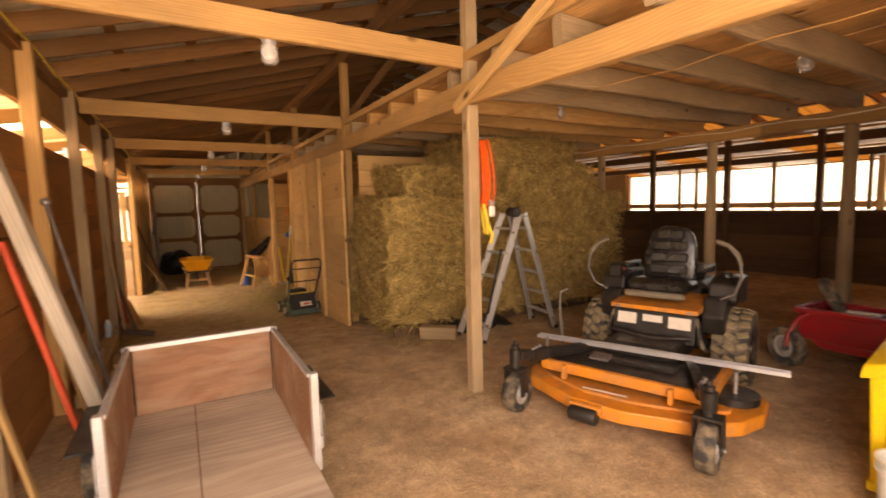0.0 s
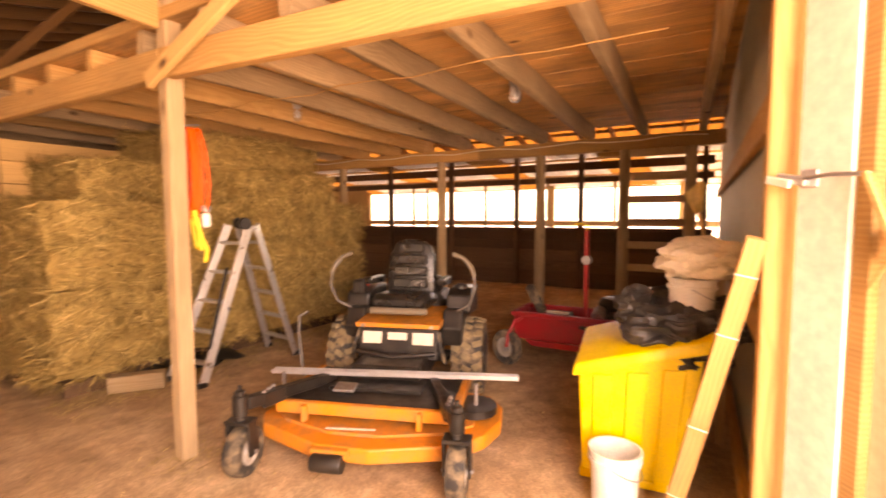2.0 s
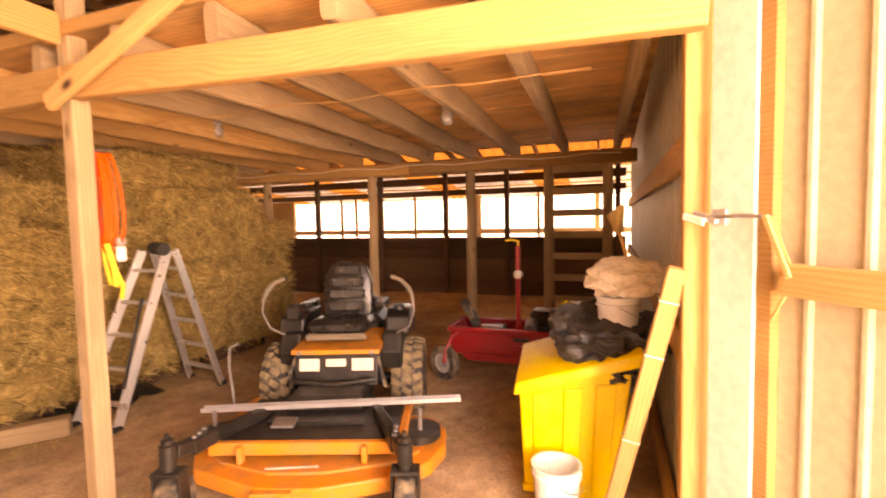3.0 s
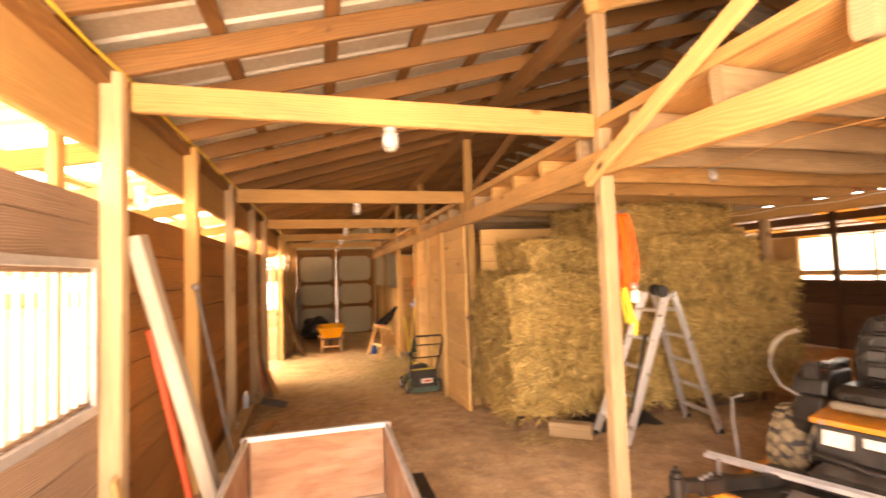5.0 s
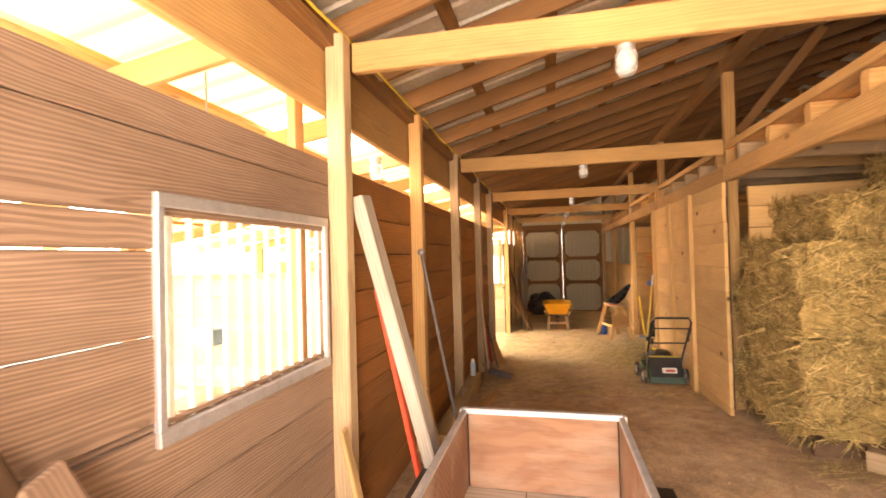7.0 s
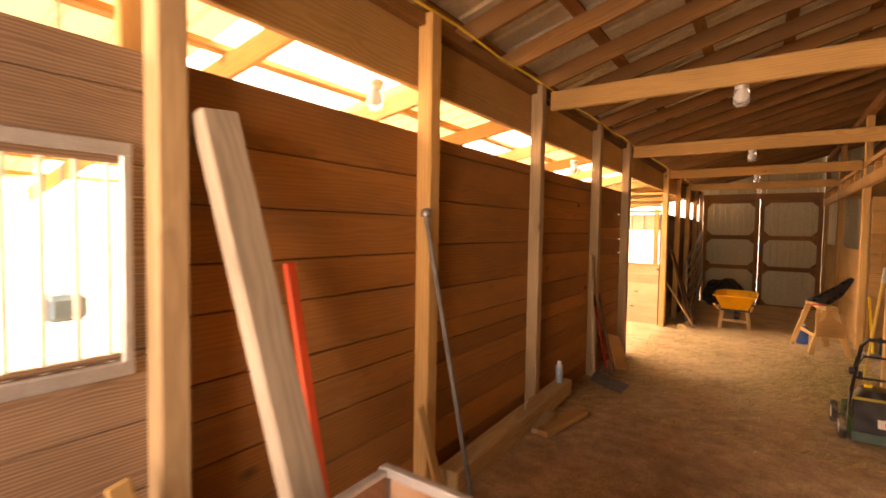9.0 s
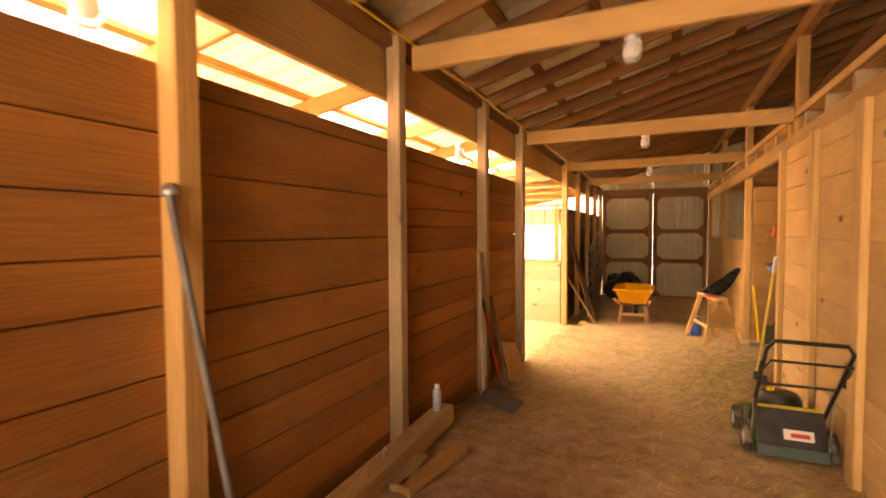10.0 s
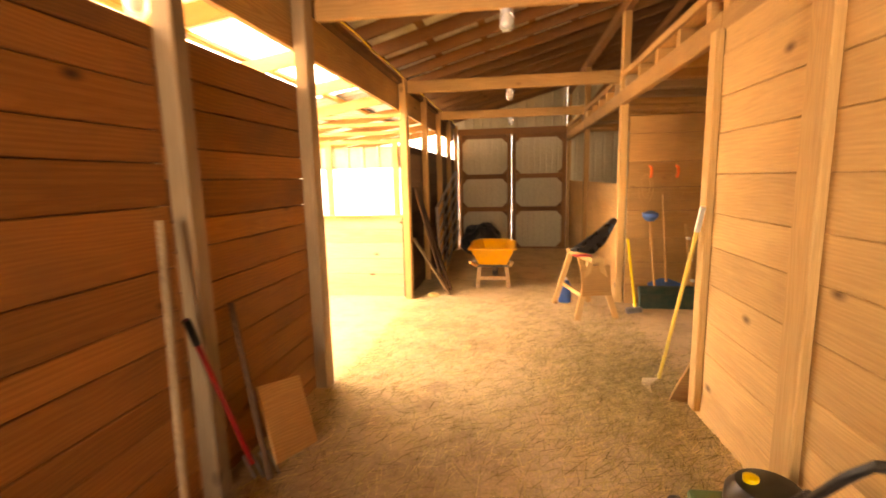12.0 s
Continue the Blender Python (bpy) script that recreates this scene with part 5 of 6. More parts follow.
# ---- cart ----
def cart():
    c = thing("dump_cart", "small trailer cart with red plywood sides edged in galvanised steel", "cart", pose(-0.47, 3.05, 0.22))
    L, W, z0, z1 = 1.15, 0.88, 0.19, 0.655
    part("cart_floor", box(W, L + 0.75, 0.018, pose(0, L / 2 - 0.36, z0)), PLY_FLOOR, c, "worn pale plywood floor")
    part("headboard", box(W - 0.04, 0.018, z1 - z0 - 0.02, pose(0, L, (z0 + z1) / 2 + 0.004)), PLYWOOD, c)
    part("head_channel", box(W + 0.02, 0.035, 0.035, pose(0, L, z1), 0.004), GALV, c)
    for s in (-1, 1):
        part("sideboard", box(0.018, L - 0.02, z1 - z0 - 0.02, pose(s * W / 2, L / 2, (z0 + z1) / 2 + 0.004)), PLYWOOD, c)
        part("top_channel", box(0.033, L - 0.04, 0.022, pose(s * W / 2, L / 2, z1), 0.004), GALV, c)
        part("corner_post", box(0.04, 0.045, z1 - z0 + 0.06, pose(s * (W / 2 + 0.012), 0.0, (z0 + z1) / 2 - 0.01), 0.004), GALV, c)
        part("corner_post", box(0.04, 0.045, z1 - z0 + 0.04, pose(s * (W / 2 + 0.012), L + 0.005, (z0 + z1) / 2 - 0.01), 0.004), GALV, c)
        part("latch", box(0.03, 0.05, 0.07, pose(s * (W / 2 + 0.035), 0.02, z0 + 0.10), 0.006), GALV, c)
        part("fender", box(0.16, 0.62, 0.012, pose(s * (W / 2 + 0.11), 0.55, 0.42), 0.004), BLACK, c)
        wheel(c, "cart_wheel", (s * (W / 2 + 0.10), 0.55, 0.20), 0.20, 0.12, RUBBER, WHITE_PAINT, 0, 24).rotation_euler = (0, 0, radians(90))
    for s in (-1, 1):
        part("hinge_plate", box(0.006, 0.07, 0.16, pose(s * (W / 2 + 0.034), -0.005, z0 + 0.24), 0.002), GALV, c)
    part("floor_seam", box(0.006, L + 0.70, 0.003, pose(-0.09, L / 2 - 0.36, z0 + 0.0085), 0), DARK_WOOD, c)
    part("axle", tube([(-W / 2 - 0.1, 0.55, 0.145), (W / 2 + 0.1, 0.55, 0.145)], 0.02, 8), BLACK, c)
    part("frame_rail", box(0.05, 1.8, 0.05, pose(0, 0.5, 0.155), 0.004), BLACK, c)
    part("stand", tube([(0, -0.35, 0.17), (0, -0.35, 0.0)], 0.02, 8), BLACK, c)


cart()


# ---- yellow bin and the clutter on it ----
def lumpy(sx, sy, sz, seed, amount=0.25, freq=4.0, cuts=4):
    bm = bmesh.new()
    bmesh.ops.create_icosphere(bm, subdivisions=cuts, radius=1.0)
    for v in bm.verts:
        n = noise.noise(v.co * freq * 0.5 + Vector((seed * 5.1, 0, 0))) * amount
        ridge = abs(noise.noise(v.co * freq + Vector((0, seed * 3.7, 0)))) * amount * 0.6
        k = 1 + n - ridge
        v.co = Vector((v.co.x * k * sx, v.co.y * k * sy, max(v.co.z * k, -0.75) * sz))
    return bm


def bucket_shape(r0, r1, h):
    return [(r0 - 0.008, 0.006), (r0, 0), (r1 - 0.006, h * 0.80), (r1 + 0.006, h * 0.805), (r1 + 0.006, h * 0.86), (r1 - 0.004, h * 0.865), (r1, h - 0.014), (r1 + 0.008, h - 0.012), (r1 + 0.008, h), (r1 - 0.006, h), (r1 - 0.008, h * 0.8), (r0 - 0.006, 0.02), (0.005, 0.02)]


def bucket(x, y, z, label, scale=1.0):
    b = thing("bucket", label, "bucket", pose(x, y, z))
    part("pail", lathe(bucket_shape(0.13 * scale, 0.148 * scale, 0.37 * scale), None, 30), WHITE_PLASTIC, b, smooth=True)
    turns = [math.pi * k / 12 + math.pi for k in range(13)]
    pts = [(0.155 * scale * math.cos(a), 0.155 * scale * math.sin(a), 0.31 * scale - 0.09 * scale * math.sin(math.pi * i / 12)) for i, a in enumerate(turns)]
    part("bail", tube(pts, 0.003, 6), STEEL, b, smooth=True)
    return b


def yellow_bin():
    b = thing("grit_bin", "bright yellow plastic grit bin with a sloping lid", "bin", pose(2.41, 1.575, 0.22, 0, 0, -84))
    # side profile in x-z, pushed along y; the low front faces the mower
    part("body", prism([(0.0, 0.0), (0.50, 0.0), (0.60, 0.80), (-0.03, 0.61)], 0.52, pose(0, 0.54, 0, 90, 0, 0), 0.015), YELLOW, b)
    for x in (0.05, 0.21, 0.37):
        part("body_rib", prism([(x, 0.02), (x + 0.09, 0.02), (x + 0.10 + x * 0.12, 0.60 + x * 0.22), (x - 0.005 + x * 0.1, 0.59 + x * 0.22)], 0.02, pose(0, 0.022, 0, 90, 0, 0), 0.008), YELLOW, b)
    part("base_skirt", prism([(-0.012, 0.0), (0.512, 0.0), (0.515, 0.05), (-0.014, 0.05)], 0.54, pose(0, 0.55, 0, 90, 0, 0), 0.008), YELLOW, b)
    # lid: rises to the back and to the far side, with a turned-down lip
    bm = bmesh.new()
    low = [(-0.06, -0.03, 0.585), (0.66, -0.03, 0.80), (0.66, 0.60, 0.88), (-0.06, 0.60, 0.66)]
    vs = [bm.verts.new(p) for p in low] + [bm.verts.new((x + (0.012 if x < 0.2 else -0.012), y + (0.012 if y < 0.2 else -0.012), z + 0.075)) for x, y, z in low]
    for f in ((0, 1, 2, 3), (4, 5, 6, 7), (0, 1, 5, 4), (1, 2, 6, 5), (2, 3, 7, 6), (3, 0, 4, 7)):
        bm.faces.new([vs[k] for k in f])
    bmesh.ops.recalc_face_normals(bm, faces=bm.faces)
    bmesh.ops.bevel(bm, geom=list(bm.edges), offset=0.014, segments=2, affect="EDGES", profile=0.5)
    part("lid", bm, YELLOW, b, smooth=True)
    part("lid_catch", box(0.03, 0.09, 0.05, pose(-0.05, 0.26, 0.60), 0.008), YELLOW, b)


yellow_bin()
bucket(2.22, 1.37, 0.22, "empty white plastic bucket on the earth beside the bin", 0.84)
bucket(2.76, 1.06, 1.045, "white plastic bucket set on the black sheet on the bin", 0.84)


def crumpled_fold(cx, cy, cz, sx, sy, sz):
    """One lobe of heaped plastic with sharp creases."""
    bm = bmesh.new()
    bmesh.ops.create_icosphere(bm, subdivisions=5, radius=1.0)
    for v in bm.verts:
        c = v.co.copy()
        p = Vector((c.x * sx, c.y * sy, c.z * sz)) + Vector((cx, cy, cz))
        q = p + noise.noise_vector(p * 5) * 0.05
        crease = abs(noise.noise(Vector((q.x * 9, q.y * 7, q.z * 14)))) + 0.5 * abs(noise.noise(Vector((q.x * 19, q.y * 15, q.z * 30))))
        v.co = p + c * (0.035 - 0.085 * crease)
    return bm


t = part("plastic_sheet", crumpled_fold(0.0, 0.0, 0.0, 0.21, 0.34, 0.12), TARP, smooth=True, matrix=pose(2.74, 1.10, 1.09, 0, 0, 6))
tagged(t, "crumpled black plastic sheet thrown over the yellow bin", "plastic sheet")
for lobe in ((-0.14, 0.04, -0.03, 0.12, 0.26, 0.10), (-0.19, -0.06, -0.13, 0.07, 0.14, 0.11), (0.05, 0.24, 0.06, 0.12, 0.11, 0.12), (0.06, -0.24, 0.04, 0.13, 0.14, 0.10)):
    part("fold", crumpled_fold(*lobe), TARP, t, smooth=True)
s = part("cloth_sack", lumpy(0.18, 0.24, 0.125, 3, 0.28, 5.5, 5), CREAM, smooth=True, matrix=pose(2.80, 1.02, 1.455, 0, -8, 14))
tagged(s, "crumpled cream cloth sack on top of the bucket", "sack")
s = part("feed_bag", lumpy(0.17, 0.20, 0.24, 7, 0.3, 3), TARP, smooth=True, matrix=pose(3.28, 1.15, 1.02))
tagged(s, "dark plastic bag slumped behind the bin", "bag")
o = thing("storage_shelf", "rough wooden shelf of stored things behind the bin", "shelf", pose(3.55, 1.08, 0.22))
part("top", box(0.7, 0.5, 0.03, pose(0, 0, 0.72)), PINE_OLD, o)
for xx in (-0.3, 0.3):
    for yy in (-0.2, 0.2):
        part("leg", box(0.05, 0.05, 0.70, pose(xx, yy, 0.35)), PINE_OLD, o)
o = part("grey_box", box(0.3, 0.24, 0.2, None, 0.012), GALV, matrix=pose(3.45, 1.28, 1.07, 0, 0, 12))
tagged(o, "pale grey metal box on the wooden shelf", "box")
o = thing("hand_broom", "hand broom with a fanned pale straw head and wooden handle", "broom", pose(3.0, 0.98, 1.45, 0, 22, 30))
part("handle", tube([(0, 0, 0), (0.02, 0, 0.32)], 0.011, 8), PINE_FRESH, o, smooth=True)
part("head", prism([(-0.02, 0), (0.02, 0), (0.10, 0.17), (-0.10, 0.17)], 0.04, pose(0.02, 0.02, 0.30, 90, 0, 0), 0.008), STRAW, o)
o = part("yellow_glove", lumpy(0.05, 0.07, 0.09, 9, 0.4, 4, 3), YELLOW, smooth=True, matrix=pose(3.12, 1.40, 1.16))
tagged(o, "yellow work glove lying on the dark bag", "glove")
lp = thing("leaning_board", "long bare board leaning by the jamb with white ties", "board")
lean, ln = along((2.21, 1.12, 0.24), (1.83, 0.845, 1.62), (-1, 0, 0))
part("plank", box(ln, 0.075, 0.045, None, 0.004), PINE, lp, matrix=lean)
for f in (-0.38, -0.1, 0.22, 0.4):
    part("tie", box(0.006, 0.08, 0.05, None, 0.001), WHITE_PAINT, lp, matrix=lean @ pose(f * ln, 0, 0))


# ---- along the stall wall ----
def leaning(name, label, category, a, b, w, h, mat, up=(1, 0, 0.2)):
    m, ln = along(a, b, up)
    o = part(name, box(ln, w, h, None, 0.008), mat, matrix=m)
    return tagged(o, label, category)


leaning("leaning_plank", "thick grey weathered plank leaning against the stall post", "plank", (-0.965, 4.04, 0.23), (-1.395, 3.835, 2.14), 0.14, 0.075, GREY_BOARD)
leaning("leaning_plank", "broad pale weathered plank leaning against the stall wall", "plank", (-0.98, 2.22, 0.22), (-1.42, 1.78, 1.70), 0.20, 0.045, GREY_BOARD)
leaning("leaning_plank", "short dark plank leaning against the stall wall", "plank", (-1.15, 2.62, 0.22), (-1.44, 2.22, 1.36), 0.10, 0.045, STALL_GREY)
leaning("leaning_plank", "dark narrow offcut leaning against the stall wall", "plank", (-1.22, 2.52, 0.22), (-1.455, 2.12, 1.42), 0.09, 0.03, DARK_WOOD)
leaning("short_board", "short pale offcut board leaning at the foot of the post", "board", (-1.28, 3.66, 0.22), (-1.375, 3.52, 0.98), 0.07, 0.022, PINE_FRESH)
leaning("short_board", "short pine offcut leaning at the foot of the post", "board", (-1.30, 5.10, 0.22), (-1.372, 4.98, 0.76), 0.07, 0.025, PINE_FRESH)


def pole_tool(name, label, category, a, b, r, mat, grip=None, grip_mat=None):
    t = thing(name, label, category)
    part("shaft", tube([a, Vector(a).lerp(Vector(b), 0.5), b], r, 10), mat, t, smooth=True)
    if grip:
        part("grip", tube([Vector(a).lerp(Vector(b), grip), b], r * 1.35, 10), grip_mat, t, smooth=True)
    return t


t = thing("post_driver_bar", "orange painted flat bar tool leaning on the stall wall", "tool")
m, ln = along((-1.20, 4.20, 0.42), (-1.44, 4.17, 1.60), (1, 0, 0.2))
part("bar", box(ln, 0.05, 0.03, None, 0.006), RED_HANDLE, t, matrix=m)
m, l2 = along((-1.16, 4.205, 0.22), (-1.20, 4.20, 0.42), (1, 0, 0.2))
part("blade", box(l2, 0.075, 0.02, None, 0.004), GALV, t, matrix=m)
t = pole_tool("digging_bar", "long bare steel digging bar leaning against the post", "digging bar", (-1.12, 5.15, 0.22), (-1.40, 5.05, 1.84), 0.014, DULL_STEEL)
part("head", lathe([(0.03, 0), (0.034, 0.01), (0.03, 0.03), (0.016, 0.045)], pose(-1.40, 5.06, 1.82, 0, -8, 0), 12), STEEL, t, smooth=True)
o = part("floor_timber", box(2.08, 0.14, 0.14, None, 0.006), BEAM_NEW, matrix=pose(-1.33, 6.21, 0.262, 0, 0, 91.5))
tagged(o, "square new timber lying along the foot of the stall wall", "timber")
o = part("floor_offcut", box(0.62, 0.11, 0.045, None, 0.006), PINE, matrix=pose(-1.10, 6.52, 0.215, 0, 0, 80))
tagged(o, "short board offcut lying on the earth floor", "board")
o = part("floor_offcut", box(0.40, 0.09, 0.045, None, 0.006), PINE_OLD, matrix=pose(-1.22, 6.42, 0.215, 0, 0, 96))
tagged(o, "grey board offcut beside the long timber", "board")
c = thing("spray_can", "pale blue spray can standing on the timber", "can", pose(-1.36, 7.10, 0.332))
part("can_body", lathe([(0.03, 0), (0.033, 0.004), (0.033, 0.15), (0.026, 0.165), (0.018, 0.168)], None, 18), plain("can_print", (0.45, 0.55, 0.62), 0.35, 0.3, (0.15, 0.2, 0.3), 0.5, 30, 0), c, smooth=True)
part("cap", lathe([(0.02, 0.168), (0.02, 0.195), (0.01, 0.2)], None, 14), WHITE_PLASTIC, c, smooth=True)
o = thing("eye_bolt", "bent steel eye bolt standing in the timber", "bolt", pose(-1.33, 6.30, 0.332))
part("shank", tube([(0, 0, -0.01), (0, 0, 0.05), (0.012, 0, 0.07), (0.02, 0.0, 0.05)], 0.006, 8), GALV, o, smooth=True)

# tools by the fourth post
t = pole_tool("flat_shovel", "flat steel shovel with a pale wooden shaft leaning on the post", "shovel", (-1.29, 7.95, 0.22), (-1.42, 8.15, 1.48), 0.018, PINE_OLD)
part("blade", prism([(-0.17, 0), (0.17, 0), (0.17, 0.34), (-0.17, 0.34)], 0.005, pose(-1.29, 7.95, 0.185, 0, 14, 0) @ pose(0, 0, 0, 0, 0, -90), 0.0015), DULL_STEEL, t)
part("blade_back", prism([(-0.17, 0), (0.17, 0), (0.13, 0.07), (-0.13, 0.07)], 0.005, pose(-1.29, 7.95, 0.185, 0, -62, 0) @ pose(0, 0, 0, 0, 0, -90), 0.0015), DULL_STEEL, t)
t = pole_tool("red_fork", "red handled digging fork leaning on the post", "fork", (-1.30, 8.45, 0.18), (-1.40, 8.21, 1.03), 0.013, RED, 0.85, BLACK)
for k in range(4):
    part("tine", tube([(-1.30 + 0.035 * k - 0.05, 8.45 + 0.02 * k, 0.22), (-1.26 + 0.035 * k - 0.05, 8.48 + 0.02 * k, 0.07)], 0.006, 6), STEEL, t)
t = pole_tool("iron_rake", "dark shafted rake leaning against the stall wall", "rake", (-1.21, 8.45, 0.10), (-1.46, 8.63, 0.99), 0.016, DARK_WOOD)
o = part("square_board", box(0.42, 0.016, 0.42, None, 0.003), PINE, matrix=pose(-1.25, 8.76, 0.28, -16, -22, 0) @ pose(0, 0, 0, 0, 0, 90))
tagged(o, "square brown board leaning at the foot of the stall wall", "board")


# ---- push mower ----
def push_mower():
    m = thing("push_mower", "green and black push mower with a folded black handle", "push mower", pose(0.985, 8.04, floor_z(1, 8.0), 0, 0, 2) @ Matrix.Diagonal((0.9, 0.9, 0.96, 1)))
    # local -y faces the front of the barn
    part("deck", prism([(-0.23, -0.26), (0.23, -0.26), (0.26, 0.0), (0.22, 0.34), (-0.22, 0.34), (-0.26, 0.0)], 0.15, pose(0, 0, 0.07), 0.02), GREEN, m)
    part("rear_flap", prism([(-0.305, 0.12), (-0.195, 0.36), (-0.175, 0.36), (-0.285, 0.12)], 0.43, pose(-0.215, 0, 0, 90, 0, 90), 0.006), BLACK, m)
    part("rear_skirt", prism([(-0.31, 0.04), (-0.29, 0.125), (-0.24, 0.125), (-0.24, 0.04)], 0.46, pose(-0.23, 0, 0, 90, 0, 90), 0.008), DARK_GREEN, m)
    part("sticker", box(0.19, 0.003, 0.07, pose(0.04, -0.272, 0.205, -24.6, 0, 0), 0), GREY_STICKER, m, "pale sticker with red print")
    part("sticker_print", box(0.12, 0.003, 0.03, pose(0.05, -0.2755, 0.2035, -24.6, 0, 0), 0), RED_STICKER, m)
    part("rear_trim", box(0.42, 0.02, 0.03, pose(0, -0.18, 0.365), 0.006), plain("faded_yellow", (0.42, 0.33, 0.04), 0.5), m)
    part("engine", lathe([(0.15, 0.22), (0.16, 0.30), (0.155, 0.36), (0.12, 0.40), (0.05, 0.41)], pose(0.0, 0.10, 0), 22), BLACK, m, smooth=True)
    part("engine_block", box(0.22, 0.20, 0.14, pose(0.02, 0.06, 0.30), 0.03), BLACK, m)
    part("fuel_cap", lathe([(0.03, 0), (0.03, 0.025), (0.02, 0.03)], pose(-0.06, 0.12, 0.40), 12), YELLOW, m, smooth=True)
    for sx in (-1, 1):
        wheel(m, "wheel", (sx * 0.275, -0.16, 0.105), 0.105, 0.05, RUBBER, GREY_STICKER, 0, 20).rotation_euler = (0, 0, radians(90))
        wheel(m, "wheel", (sx * 0.275, 0.28, 0.10), 0.10, 0.05, RUBBER, GREY_STICKER, 0, 20).rotation_euler = (0, 0, radians(90))
        part("height_lever", tube([(sx * 0.25, -0.20, 0.12), (sx * 0.25, -0.26, 0.44)], 0.006, 6), STEEL, m)
        part("handle_lower", tube([(sx * 0.23, -0.06, 0.22), (sx * 0.235, -0.24, 0.44), (sx * 0.24, -0.42, 0.66)], 0.014, 8), BLACK, m, smooth=True)
        part("handle_knob", lathe([(0.03, 0), (0.03, 0.03), (0.015, 0.035)], pose(sx * 0.25, -0.40, 0.64, 0, sx * 90, 0), 12), BLACK, m, smooth=True)
        part("handle_joint", box(0.03, 0.035, 0.12, pose(sx * 0.245, -0.46, 0.72, 40, 0, 0), 0.008), BLACK, m)
    part("handle_upper", tube([(-0.24, -0.40, 0.64), (-0.245, -0.60, 0.88), (-0.21, -0.64, 0.94), (0.19, -0.66, 0.94), (0.235, -0.62, 0.88), (0.24, -0.40, 0.64)], 0.014, 8), BLACK, m, smooth=True)
    part("bail", tube([(-0.25, -0.48, 0.70), (-0.23, -0.64, 0.81), (0.22, -0.66, 0.81), (0.25, -0.48, 0.70)], 0.009, 8), BLACK, m, smooth=True)
    part("crossbar", tube([(-0.235, -0.36, 0.58), (0.235, -0.36, 0.58)], 0.010, 8), BLACK, m)
    part("starter_grip", box(0.03, 0.03, 0.07, pose(-0.2, -0.36, 0.6), 0.008), BLACK, m)


push_mower()


# ---- far end of the aisle ----
def wheelbarrow():
    z = floor_z(-0.27, 14.0)
    b = thing("wheelbarrow", "yellow plastic wheelbarrow on wooden legs seen from the front", "wheelbarrow", pose(-0.27, 13.95, z))
    bm = bmesh.new()
    top = [(-0.35, -0.55), (0.35, -0.55), (0.36, 0.35), (0.22, 0.60), (-0.22, 0.60), (-0.36, 0.35)]
    rings = []
    for f, h in ((0.60, 0.42), (0.62, 0.40), (0.96, 0.68), (1.04, 0.69), (1.05, 0.67), (1.03, 0.665), (0.93, 0.66), (0.58, 0.44)):
        rings.append([bm.verts.new((x * f, y * f, h)) for x, y in top])
    for a, c in zip(rings[1:], rings[2:]):
        for k in range(6):
            bm.faces.new((a[k], a[(k + 1) % 6], c[(k + 1) % 6], c[k]))
    bm.faces.new(rings[1][::-1])
    bm.faces.new(rings[-1])
    bmesh.ops.delete(bm, geom=[v for v in rings[0]], context="VERTS")
    bmesh.ops.recalc_face_normals(bm, faces=bm.faces)
    part("tray", bm, BARROW_YELLOW, b, smooth=True)
    for s in (-1, 1):
        part("shaft", tube([(s * 0.30, -1.0, 0.56), (s * 0.27, -0.4, 0.40), (s * 0.08, 0.75, 0.22)], 0.022, 8), PINE, b, smooth=True)
        part("leg", box(0.06, 0.035, 0.40, pose(s * 0.23, -0.28, 0.20, 0, s * -6, 0), 0.004), PINE_OLD, b)
        part("bracket", tube([(s * 0.27, -0.30, 0.40), (s * 0.29, -0.34, 0.46), (s * 0.2, -0.36, 0.47)], 0.012, 6), STEEL, b)
    part("leg_brace", box(0.44, 0.03, 0.05, pose(0, -0.28, 0.17), 0.004), PINE_OLD, b)
    part("cross_brace", box(0.56, 0.03, 0.05, pose(0, -0.30, 0.38), 0.004), BLACK, b)
    wheel(b, "wheel", (0, 0.72, 0.2), 0.2, 0.10, RUBBER, BLACK, 0, 22).rotation_euler = (0, 0, radians(90))


wheelbarrow()


